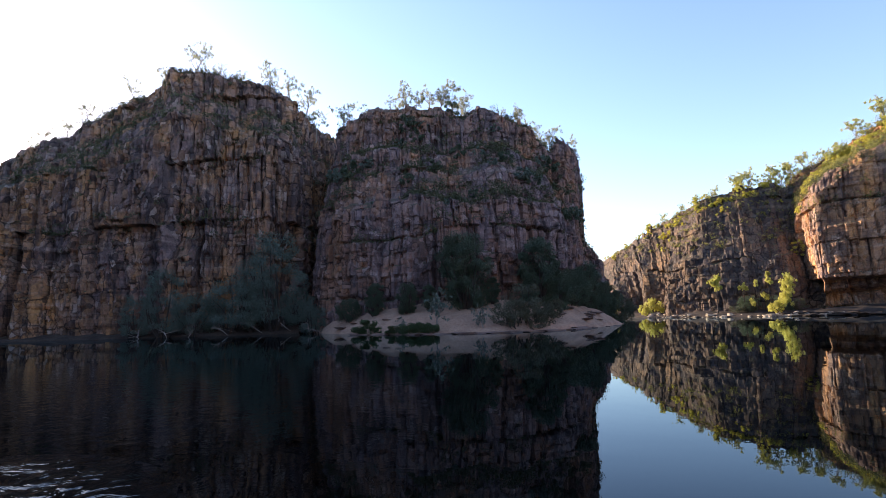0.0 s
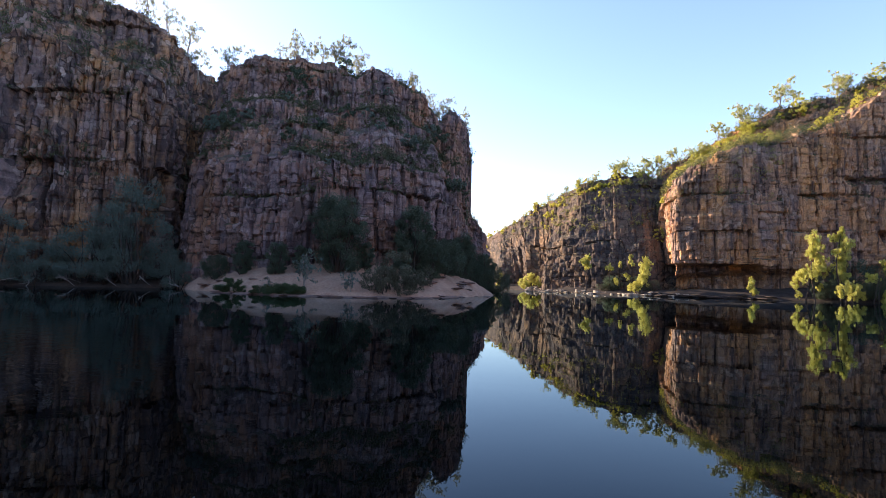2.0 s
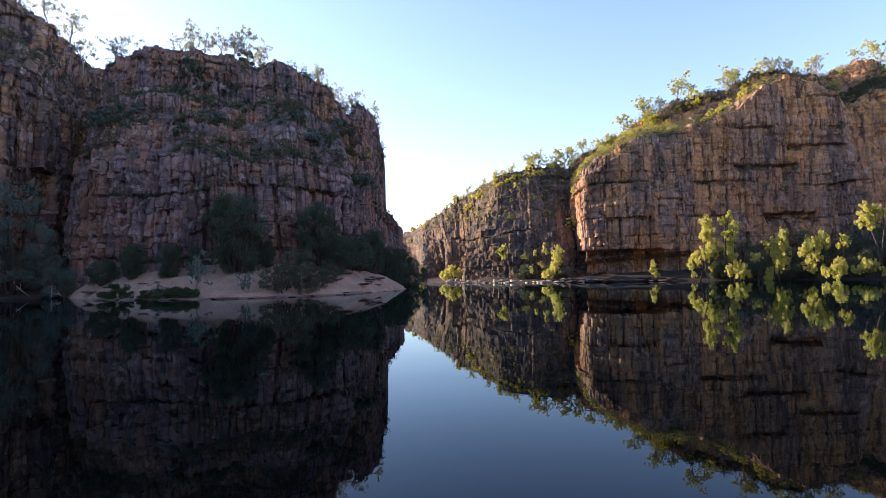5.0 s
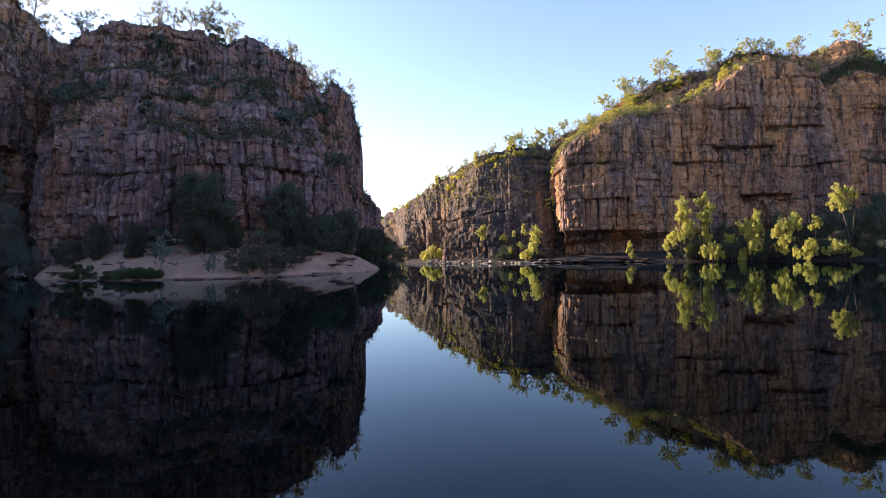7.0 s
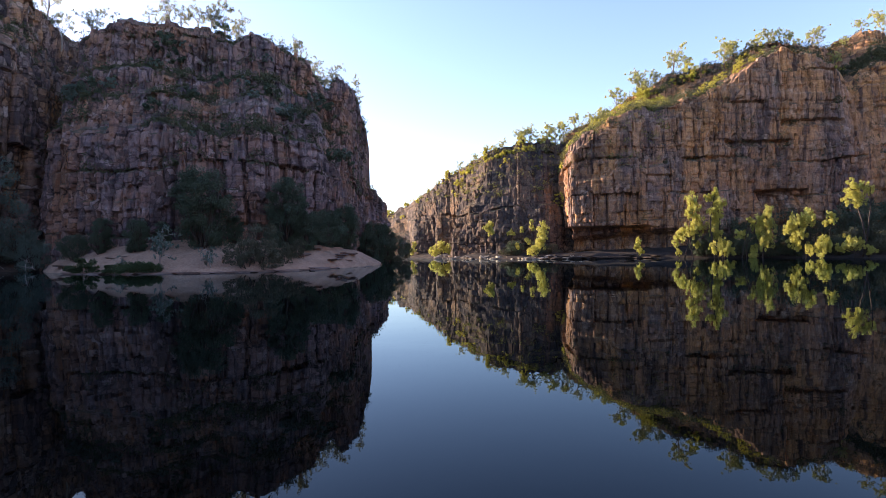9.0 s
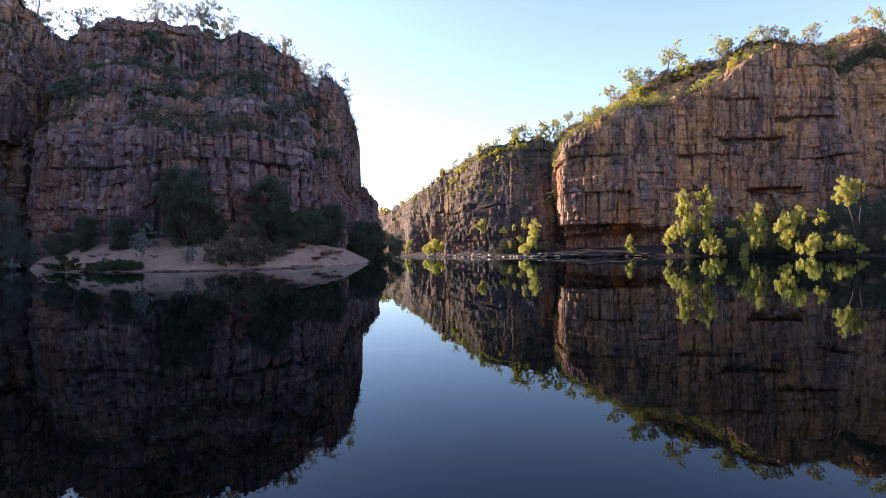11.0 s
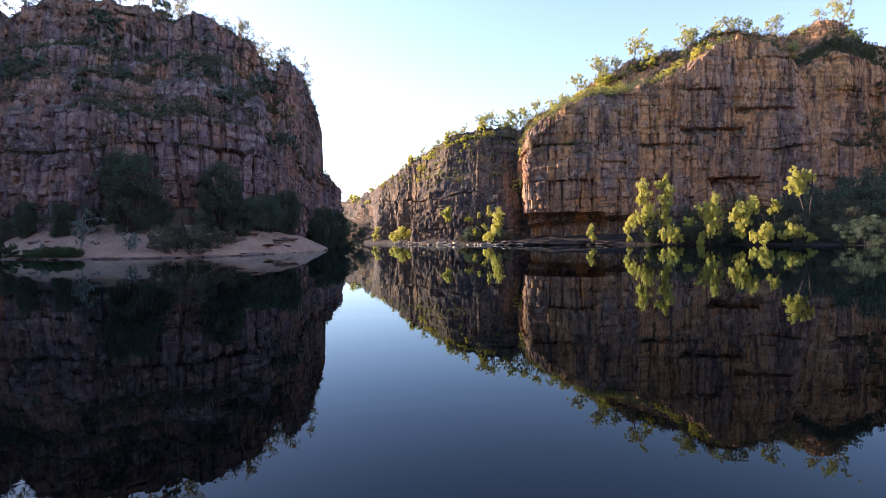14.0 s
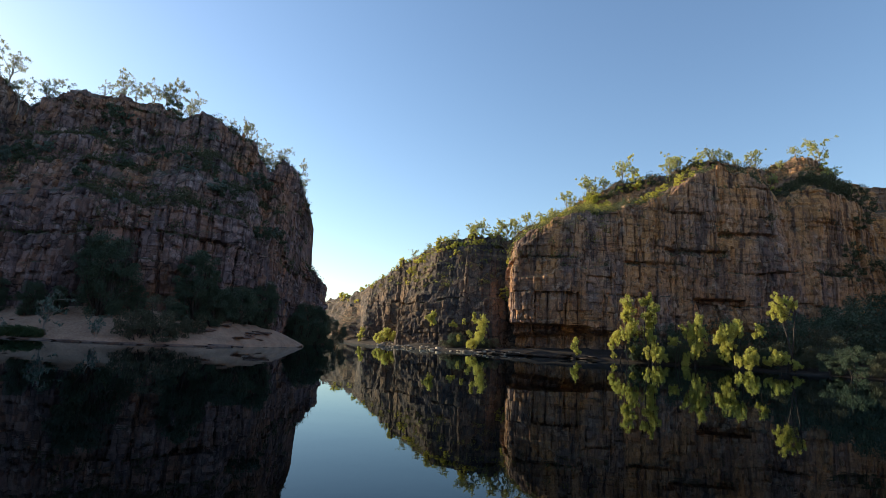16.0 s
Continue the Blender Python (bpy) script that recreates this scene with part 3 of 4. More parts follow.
def gum_tree(seed, h, wood, leaf, lean=0.10, crown=0.30, forks=4, each=14, leaf_size=(0.32, 0.10), thick=0.020):
    """A thin-crowned gum: a leaning trunk, steep forked limbs and loose hanging sprays of leaves."""
    gen = np.random.default_rng(seed)
    top = np.array([gen.normal() * lean * h, gen.normal() * lean * h, h * gen.uniform(0.34, 0.5)])
    trunk = stem_path(gen, (0, 0, -0.6), top, 0.05 * h, 8)
    wood_parts, centres, radii = [tube(trunk, np.linspace(thick, thick * 0.6, 8) * h, 7)], [], []
    for i in range(forks):
        turn = i * 2.4 + gen.uniform(-0.5, 0.5)
        base = trunk[gen.integers(3, 8)]
        end = base + np.array([np.cos(turn), np.sin(turn), 0]) * h * crown * gen.uniform(0.3, 1.0) + np.array([0, 0, h * gen.uniform(0.25, 0.55)])
        limb = stem_path(gen, base, end, 0.05 * h, 8)
        pieces = [tube(limb, np.linspace(thick * 0.5, thick * 0.16, 8) * h, 5)]
        for j in range(gen.integers(5, 9)):
            a = limb[gen.integers(3, 8)]
            tip = a + gen.normal(size=3) * np.array([1.1, 1.1, 0.7]) * h * 0.105
            pieces.append(tube(stem_path(gen, a, tip, 0.01 * h, 4), np.linspace(0.004, 0.0016, 4) * h, 4))
            for k in range(2):
                centres.append(a + (tip - a) * gen.uniform(0.5, 1.25) + gen.normal(size=3) * h * 0.022)
                radii.append(h * gen.uniform(0.03, 0.056, 3))
        wood_parts.append(joined(pieces))
    return (wood_parts, 1, *leaves(gen, np.array(centres), np.array(radii), each, *leaf_size, 0.5), wood, leaf)


def dense_bush(seed, h, width, wood, leaf, clumps=26, each=150, leaf_size=(0.26, 0.13), low=0.12):
    """A round-topped shrub or small tree of many leafy lobes, open underneath."""
    gen = np.random.default_rng(seed)
    pieces, centres, radii = [], [], []
    for i in range(clumps):
        turn, up = gen.uniform(0, 6.283), gen.uniform(low, 1)
        out = np.sqrt(max(0.02, 1 - (abs(up - 0.5) / 0.56) ** 2.2)) * gen.uniform(0.45, 1.0) * width / 2
        c = np.array([np.cos(turn) * out, np.sin(turn) * out, up * h * gen.uniform(0.86, 1.0)])
        r = width * gen.uniform(0.085, 0.165)
        centres.append(c)
        radii.append(np.array([r, r, r * gen.uniform(0.65, 0.95)]))
        if i % 4 == 0:
            root = np.array([np.cos(turn), np.sin(turn), 0]) * width * 0.05 * gen.uniform(0, 2)
            root[2] = -0.4
            pieces.append(tube(stem_path(gen, root, c, 0.04 * h, 6), np.linspace(0.016, 0.005, 6) * h, 5))
    return (pieces, len(pieces), *leaves(gen, np.array(centres), np.array(radii), each, *leaf_size, 0.3), wood, leaf)


def lobed_tree(seed, lobes, wood, leaf, roots=((0.0, 0.0),), leaf_size=(0.20, 0.085), dense=80, flat=1.1):
    """A riverside tree of leafy lobes on slim stems. lobes: across, up and radius; roots: where the stems start across."""
    gen = np.random.default_rng(seed)
    pieces, centres, radii = [], [], []
    order = sorted(lobes, key=lambda q: q[1])
    stems = []
    for k, x in enumerate(roots):
        top = order[-1 - k % len(order)]
        stem = stem_path(gen, (x[0], x[1], -0.5), (top[0], gen.normal() * 0.3, top[1]), 0.04 * top[1], 12)
        stems.append(stem)
        pieces.append(tube(stem, np.linspace(0.014, 0.004, 12) * max(top[1], 3.0), 6))
    between = [((a[0] + b[0]) / 2, (a[1] + b[1]) / 2 + 0.1, (a[2] + b[2]) * 0.33) for a, b in zip(order, order[1:]) if math.dist(a[:2], b[:2]) < 2.6]
    for across, up, r in list(lobes) + between:
        c = np.array([across, gen.normal() * 0.45, up])
        stem = stems[gen.integers(0, len(stems))]
        near = stem[np.argmin(np.abs(stem[:, 2] - (up - 1.2 * r)))]
        pieces.append(tube(stem_path(gen, near, c, 0.08, 5), np.linspace(0.05, 0.015, 5), 5))
        n = max(8, int(16 * r + 5))
        way = gen.normal(size=(n, 3))
        way /= np.linalg.norm(way, axis=1)[:, None]
        centres.append(c + way * r * gen.uniform(0.3, 1.15, (n, 1)) * np.array([0.92, 1, flat]))
        radii.append(np.clip(r, 0.5, 1.0) * gen.uniform(0.16, 0.42, (n, 1)) * np.array([[0.9, 0.9, 1.35]]))
    centres, radii = np.concatenate(centres), np.concatenate(radii)
    return (pieces, len(roots), *leaves(gen, centres, radii, dense, *leaf_size, 0.42), wood, leaf)


def plant(name, built):
    """The thing of a built plant: an empty at its foot with a trunk, each limb that it bears, and a crown."""
    pieces, stems, leaf_v, leaf_f, wood, leaf = built
    root = new(name)
    trunk = part("trunk", mesh_of("trunk", *joined(pieces[:stems]), wood, True), root)
    for limb in pieces[stems:]:
        part("limb", mesh_of("limb", *limb, wood, True), trunk)
    part("crown", mesh_of("crown", leaf_v, leaf_f, leaf), root)
    return root


bpy.context.view_layer.update()
GRAPH = bpy.context.evaluated_depsgraph_get()


def seat(x, y, limit=200.0):
    """The height of the ground at x, y."""
    hit, p, *_ = scene.ray_cast(GRAPH, (x, y, limit), (0, 0, -1))
    return max(p.z, 0.0) if hit else 0.0


def grow(models, spots, label, category, group="", sink=0.1, seed=0, limit=200.0):
    """Copies of the models at spots of x, y, size and turn. The models themselves take the first spots."""
    gen = np.random.default_rng(seed)
    for i, (x, y, size, *rest) in enumerate(spots):
        model = models[i % len(models)]
        turn = rest[0] if rest else gen.uniform(0, 360)
        m = pose(x, y, seat(x, y, limit) - sink, 0, 0, turn)
        if i < len(models):
            ob = model
            ob.matrix_basis = m
        else:
            ob = copy_thing(model, m)
        ob.scale = (size, size, size)
        tagged(ob, label, category, group)


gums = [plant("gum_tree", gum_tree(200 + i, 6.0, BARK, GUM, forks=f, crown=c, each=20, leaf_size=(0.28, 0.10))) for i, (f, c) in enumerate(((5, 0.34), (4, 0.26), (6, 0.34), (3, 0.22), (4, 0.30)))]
grow(gums, [(-16.2, 86.3, 1.0), (-8.7, 84.5, 0.62), (-6.7, 84.3, 1.0), (-4.2, 84.7, 0.75), (-1.4, 84.9, 1.0), (0.3, 84.2, 1.0), (1.6, 84.8, 1.15), (4.2, 84.8, 1.0),
            (8.8, 84.3, 0.55), (9.9, 83.6, 0.45), (12.9, 83.4, 0.7), (14.2, 84.4, 0.85), (15.3, 84.5, 0.8), (16.6, 84.2, 0.75), (17.4, 85.5, 0.85), (18.4, 86, 0.8), (21.4, 85.5, 0.75), (22.6, 87, 0.6), (-12.6, 85, 0.7), (-18.6, 91, 0.9)],
     "slender pale-trunked gum tree on the headland's rocky crest", "tree", "gums on the headland", 0.1, 1)
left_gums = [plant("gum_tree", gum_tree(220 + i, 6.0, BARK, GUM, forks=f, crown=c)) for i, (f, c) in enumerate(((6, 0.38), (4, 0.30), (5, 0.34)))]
grow(left_gums, [(-42.9, 90, 1.18), (-31, 93, 1.23), (-24.6, 92.5, 1.18), (-21, 93, 0.95), (-55.5, 92, 0.95), (-50, 91.5, 0.78), (-40, 91.5, 0.67), (-36.5, 92, 0.62), (-67, 92, 0.81),
                 (-64.2, 92, 0.84), (-60.5, 92, 0.56), (-71, 91.5, 0.73), (-74, 91.5, 0.62), (-27.5, 93, 1.01), (-23, 94, 1.06)],
     "open-crowned gum tree on the ochre cliff's crest", "tree", "gums on the ochre cliff", 0.1, 2)
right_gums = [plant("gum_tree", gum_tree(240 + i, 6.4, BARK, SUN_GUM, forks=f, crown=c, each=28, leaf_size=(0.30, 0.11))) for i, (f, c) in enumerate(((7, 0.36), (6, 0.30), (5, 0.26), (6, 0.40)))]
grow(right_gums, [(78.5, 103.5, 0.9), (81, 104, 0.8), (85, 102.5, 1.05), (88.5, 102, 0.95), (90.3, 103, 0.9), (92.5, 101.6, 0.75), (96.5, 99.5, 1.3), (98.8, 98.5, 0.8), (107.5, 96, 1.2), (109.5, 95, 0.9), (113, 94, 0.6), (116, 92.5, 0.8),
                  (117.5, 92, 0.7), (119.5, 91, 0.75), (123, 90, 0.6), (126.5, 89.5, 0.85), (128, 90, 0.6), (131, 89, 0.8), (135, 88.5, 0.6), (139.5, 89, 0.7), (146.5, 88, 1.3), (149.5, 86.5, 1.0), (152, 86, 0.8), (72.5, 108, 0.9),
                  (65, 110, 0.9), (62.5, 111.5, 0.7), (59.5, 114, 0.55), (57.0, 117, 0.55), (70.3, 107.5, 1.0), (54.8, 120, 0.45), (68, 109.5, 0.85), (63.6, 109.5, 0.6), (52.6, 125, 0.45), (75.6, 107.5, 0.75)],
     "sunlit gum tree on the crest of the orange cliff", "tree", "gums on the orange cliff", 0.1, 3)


def line_spots(points, n, off, small, large, seed):
    """Spots with sizes, strewn along a line of plan points."""
    g = np.random.default_rng(seed)
    t = g.uniform(0, len(points) - 1, n)
    p = np.array(points, float)
    return [(np.interp(a, range(len(p)), p[:, 0]) + g.normal() * off, np.interp(a, range(len(p)), p[:, 1]) + g.normal() * off, g.uniform(small, large)) for a in t]


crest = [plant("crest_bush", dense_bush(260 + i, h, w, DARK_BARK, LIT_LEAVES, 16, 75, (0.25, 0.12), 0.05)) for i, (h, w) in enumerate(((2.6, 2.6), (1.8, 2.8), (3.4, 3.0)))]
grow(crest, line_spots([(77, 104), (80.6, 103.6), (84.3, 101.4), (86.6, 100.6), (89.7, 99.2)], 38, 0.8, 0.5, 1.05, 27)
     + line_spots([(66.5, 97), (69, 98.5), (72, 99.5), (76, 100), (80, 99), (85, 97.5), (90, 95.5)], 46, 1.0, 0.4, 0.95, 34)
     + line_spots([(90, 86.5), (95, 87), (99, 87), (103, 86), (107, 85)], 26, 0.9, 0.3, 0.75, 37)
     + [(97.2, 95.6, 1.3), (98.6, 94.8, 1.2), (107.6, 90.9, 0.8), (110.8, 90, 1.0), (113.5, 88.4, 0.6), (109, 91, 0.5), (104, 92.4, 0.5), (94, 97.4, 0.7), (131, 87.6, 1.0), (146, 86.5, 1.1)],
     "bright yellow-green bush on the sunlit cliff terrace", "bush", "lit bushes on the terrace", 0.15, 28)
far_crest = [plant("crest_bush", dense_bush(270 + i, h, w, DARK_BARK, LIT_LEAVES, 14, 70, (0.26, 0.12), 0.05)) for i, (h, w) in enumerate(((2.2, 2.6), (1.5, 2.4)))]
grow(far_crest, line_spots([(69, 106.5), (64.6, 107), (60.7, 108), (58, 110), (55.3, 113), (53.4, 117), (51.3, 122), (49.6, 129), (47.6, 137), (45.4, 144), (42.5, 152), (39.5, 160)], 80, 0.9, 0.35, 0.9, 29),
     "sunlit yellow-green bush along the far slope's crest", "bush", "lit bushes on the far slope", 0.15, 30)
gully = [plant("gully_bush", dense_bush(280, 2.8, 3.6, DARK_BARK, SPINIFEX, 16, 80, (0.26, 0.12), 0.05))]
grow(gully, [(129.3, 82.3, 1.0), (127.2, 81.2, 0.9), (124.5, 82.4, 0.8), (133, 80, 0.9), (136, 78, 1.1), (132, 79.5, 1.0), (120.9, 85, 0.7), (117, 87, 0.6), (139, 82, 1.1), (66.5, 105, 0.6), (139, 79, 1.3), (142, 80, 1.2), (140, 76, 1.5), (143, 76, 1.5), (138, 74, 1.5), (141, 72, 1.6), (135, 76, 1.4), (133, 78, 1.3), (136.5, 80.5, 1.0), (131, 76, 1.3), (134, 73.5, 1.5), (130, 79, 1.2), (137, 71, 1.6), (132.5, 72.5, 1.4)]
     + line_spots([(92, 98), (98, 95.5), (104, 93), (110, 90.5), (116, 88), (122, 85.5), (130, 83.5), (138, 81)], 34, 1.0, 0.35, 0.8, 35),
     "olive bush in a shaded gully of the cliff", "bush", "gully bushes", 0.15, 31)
ledge = [plant("ledge_bush", dense_bush(290, 2.4, 2.8, DARK_BARK, DEEP, 18, 90, (0.24, 0.12), 0.05)), plant("ledge_bush", dense_bush(291, 1.5, 2.4, DARK_BARK, GREY_GREEN, 14, 80, (0.24, 0.12), 0.05))]
grow(ledge, [(-5.2, 78.9, 1.1), (-6.3, 78.9, 1.0), (-4.0, 79.0, 0.9), (-2.6, 79.2, 0.6), (2.2, 82.4, 1.0), (10.9, 69.8, 1.2), (12.2, 70.4, 1.0), (8.4, 79, 0.8), (-4.5, 69.8, 0.8), (14.9, 76.6, 1.1), (15.8, 77.6, 1.2), (18.6, 73.8, 1.1), (19.4, 75, 0.9), (-10.8, 74.8, 0.9),
             (-13.4, 75.5, 1.2), (-15, 76.5, 1.3), (2.3, 75.2, 0.9), (5.6, 74.6, 0.8), (9, 73.6, 0.9), (-8.6, 68.6, 0.7), (4.2, 67.2, 0.6), (0.4, 65.2, 0.5), (17.0, 70.5, 0.9), (-16.4, 79, 1.2), (-20.4, 88, 1.5), (7, 70.6, 0.7), (-1, 72.6, 0.8)],
     "dark shaded bush rooted in a ledge of the headland", "bush", "bushes on the headland's ledges", 0.2, 32)

RIVERSIDE = [
    (78.4, 74.0, ((0, 10.4, 1.0), (0.4, 9.1, 1.35), (-0.3, 8.0, 0.9), (1.0, 6.5, 1.4), (0.8, 5.0, 1.4), (-0.9, 4.5, 1.2), (-2.0, 4.3, 1.0), (-2.6, 2.7, 0.75), (-2.1, 1.2, 0.65), (0.8, 2.4, 0.6)), ((0.3, 0), (-1.2, 0.2)), "leaning yellow-green paperbark with a drooping side branch"),
    (81.2, 71.4, ((0, 12.0, 0.45), (0, 10.9, 0.7), (-1.0, 10.6, 0.7), (0.5, 9.4, 1.0), (-0.3, 8.1, 1.2), (0.2, 6.7, 1.3), (-0.2, 5.2, 1.3), (0.3, 3.9, 0.8)), ((0, 0), (0.4, 0.3)), "tall upright paperbark with a pointed pale green top"),
    (81.2, 70.0, ((-1.4, 1.8, 0.9), (0, 2.5, 0.95), (1.2, 1.7, 0.9), (0, 1.3, 0.9), (0.7, 2.3, 0.6)), ((0, 0), (0.1, 0.1), (-0.2, 0)), "low fan-shaped yellow bush over the water"),
    (83.7, 68.6, ((-0.5, 4.1, 0.75), (0.4, 4.0, 0.7), (1.3, 6.2, 0.6), (1.7, 5.6, 0.5)), ((0, 0), (0.8, 0.4)), "thin-stemmed sapling with small lit tufts"),
    (85.6, 66.8, ((1.1, 7.5, 0.95), (0.5, 6.2, 1.3), (1.4, 5.5, 1.1), (-0.2, 4.9, 1.1), (1.0, 3.9, 1.4), (0.5, 2.6, 1.4), (-0.8, 0.9, 0.9), (-1.0, 0.4, 0.6)), ((0.4, 0), (-0.4, 0.2)), "slim oval paperbark with pale green foliage"),
    (89.8, 62.0, ((0, 6.7, 1.0), (-1.6, 6.0, 1.4), (0.4, 6.1, 1.0), (-2.6, 4.7, 0.9), (-1.0, 4.3, 1.3), (-1.6, 2.7, 1.1), (-1.2, 1.7, 0.6)), ((0, 0), (-0.6, 0.3)), "broad-topped yellow-green paperbark bending over the water"),
    (90.1, 60.3, ((-1.0, 1.6, 0.9), (0.2, 2.4, 0.9), (1.3, 2.0, 0.9), (0.3, 1.2, 0.9), (0.9, 3.0, 0.6)), ((0, 0), (0.3, 0.2), (-0.4, 0.1), (0.6, 0)), "twiggy olive-yellow bush at the water's edge"),
    (93.4, 57.1, ((-0.7, 2.8, 0.95), (-1.7, 1.7, 0.8), (0.6, 2.4, 0.9), (1.8, 1.3, 0.8), (0, 1.7, 0.9)), ((0, 0), (0.5, 0.3)), "rounded pale green bush leaning over the water"),
    (95.3, 56.5, ((-2.1, 11.3, 0.65), (-1.9, 10.4, 0.9), (-1.0, 9.1, 1.1), (0.3, 10.5, 0.9), (-2.6, 9.1, 0.8), (-1.5, 8.0, 0.6)), ((0, 0), (-0.8, 0.3)), "tall thin paperbark with a tufted pale top"),
    (93.0, 64.5, ((0, 7.1, 0.65), (0.3, 6.4, 0.6), (-0.5, 5.6, 0.7)), ((0, 0),), "slim sapling with a lit top above dark bushes"),
    (94.4, 61.6, ((0, 6.4, 0.7), (0.4, 5.7, 0.6), (-0.6, 5.2, 0.6)), ((0, 0),), "slim sapling with a lit top above dark bushes"),
    (56.9, 90.2, ((1.1, 6.7, 0.55), (1.3, 5.6, 1.1), (0.7, 4.2, 1.4), (0.9, 2.9, 1.2), (-0.5, 1.8, 1.0), (-1.3, 1.1, 0.7)), ((0, 0), (0.3, 0.2)), "bright yellow-green leaning tree on a rocky point"),
    (50.6, 99.0, ((0, 6.3, 1.0), (0.3, 5.0, 0.7), (-0.8, 5.9, 0.6), (0.5, 6.9, 0.5)), ((0, 0),), "thin tree with a lit yellow-green top"),
    (44.8, 116.2, ((-1.6, 1.2, 1.0), (0, 1.8, 1.3), (1.6, 1.4, 1.1), (0.2, 3.0, 0.8), (2.2, 0.8, 0.7), (-0.8, 0.7, 0.9)), ((0, 0), (0.5, 0.2)), "spreading yellow-green bush among pale boulders"),
    (41.4, 129.5, ((0, 1.6, 0.9), (0.4, 3.2, 0.7), (-0.5, 0.9, 0.7)), ((0, 0),), "small yellow-green bush by the far gap"),
    (54.5, 97.0, ((0, 4.9, 0.55), (0.4, 4.4, 0.5), (-0.6, 4.6, 0.35)), ((0, 0),), "thin sapling with small lit tufts"),
    (56.4, 96.4, ((0, 5.5, 0.45), (0.2, 5.0, 0.4)), ((0, 0),), "thin sapling with small lit tufts"),
    (58.4, 95.6, ((0, 6.9, 0.4), (0, 6.0, 0.5), (0.2, 5.4, 0.4)), ((0, 0),), "thin sapling with small lit tufts"),
    (57.2, 95.4, ((0, 3.0, 0.55), (0.5, 2.5, 0.4)), ((0, 0),), "thin sapling with small lit tufts"),
    (55.2, 95.8, ((0, 2.3, 0.45), (0.2, 1.7, 0.4)), ((0, 0),), "thin sapling with small lit tufts"),
    (71.8, 79.6, ((0, 3.4, 0.6), (-0.2, 2.4, 0.75), (0.3, 1.4, 0.7)), ((0, 0),), "small upright yellow-green bush on the bank"),
]
for i, (x, y, lobes, roots, label) in enumerate(RIVERSIDE):
    high = max(q[1] for q in lobes)
    kind = "tree" if high > 5.5 else "bush"
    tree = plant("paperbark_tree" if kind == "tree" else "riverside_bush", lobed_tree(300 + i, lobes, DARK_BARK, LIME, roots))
    tree.matrix_basis = pose(x, y, min(seat(x, y, 4.0), 0.8) - 0.1, 0, 0, -42 if x > 60 else -25)
    tagged(tree, label, kind, "riverside trees")

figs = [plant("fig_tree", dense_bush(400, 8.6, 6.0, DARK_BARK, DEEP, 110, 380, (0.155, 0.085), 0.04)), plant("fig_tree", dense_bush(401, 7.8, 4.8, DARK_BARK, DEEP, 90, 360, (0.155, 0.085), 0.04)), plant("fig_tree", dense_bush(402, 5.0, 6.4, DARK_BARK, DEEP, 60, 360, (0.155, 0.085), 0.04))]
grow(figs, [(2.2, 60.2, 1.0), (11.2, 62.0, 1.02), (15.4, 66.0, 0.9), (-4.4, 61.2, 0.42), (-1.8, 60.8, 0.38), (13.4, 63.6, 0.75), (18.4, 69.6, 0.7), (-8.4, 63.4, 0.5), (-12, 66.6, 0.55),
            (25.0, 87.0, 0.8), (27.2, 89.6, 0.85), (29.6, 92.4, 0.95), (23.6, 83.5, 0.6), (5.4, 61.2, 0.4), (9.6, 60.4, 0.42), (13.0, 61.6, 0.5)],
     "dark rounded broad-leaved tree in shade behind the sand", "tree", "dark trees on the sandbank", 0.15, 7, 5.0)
overhang = [plant("overhanging_bush", dense_bush(410 + i, h, w, DARK_BARK, OLIVE, 34, 90, (0.20, 0.10), 0.02)) for i, (h, w) in enumerate(((4.2, 4.6), (3.2, 4.2), (2.4, 3.6)))]
grow(overhang, [(8.4, 56.4, 1.0), (6.2, 55.6, 0.8), (10.6, 56.6, 0.85), (7.2, 54.8, 0.7), (9.2, 55.0, 0.75), (11.9, 58.6, 0.8)],
     "thin olive bush hanging over the sand's edge", "bush", "overhanging bushes on the sand", 0.15, 12, 5.0)
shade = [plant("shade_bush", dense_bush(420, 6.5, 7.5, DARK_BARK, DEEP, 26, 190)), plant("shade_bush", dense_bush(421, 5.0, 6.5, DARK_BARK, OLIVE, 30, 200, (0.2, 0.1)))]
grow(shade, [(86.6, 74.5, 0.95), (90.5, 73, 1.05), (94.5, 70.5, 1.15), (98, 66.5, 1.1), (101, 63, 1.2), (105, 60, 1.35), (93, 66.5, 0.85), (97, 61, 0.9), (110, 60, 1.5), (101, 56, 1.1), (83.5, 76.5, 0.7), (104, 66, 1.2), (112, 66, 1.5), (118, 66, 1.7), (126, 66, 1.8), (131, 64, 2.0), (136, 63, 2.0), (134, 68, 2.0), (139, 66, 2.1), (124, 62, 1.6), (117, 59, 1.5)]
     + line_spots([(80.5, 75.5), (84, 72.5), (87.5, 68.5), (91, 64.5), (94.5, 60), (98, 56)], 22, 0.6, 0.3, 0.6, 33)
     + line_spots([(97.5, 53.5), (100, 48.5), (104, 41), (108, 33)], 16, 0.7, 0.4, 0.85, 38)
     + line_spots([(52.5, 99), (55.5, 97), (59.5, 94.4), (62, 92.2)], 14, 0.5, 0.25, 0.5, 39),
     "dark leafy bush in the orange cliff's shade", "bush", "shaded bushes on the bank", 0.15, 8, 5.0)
greys = [plant("wattle_tree", dense_bush(440, 11.0, 7.0, DARK_BARK, GREY_GREEN, 60, 300, (0.22, 0.07))), plant("wattle_tree", dense_bush(441, 6.5, 7.5, DARK_BARK, GREY_GREEN, 50, 300, (0.22, 0.07)))]
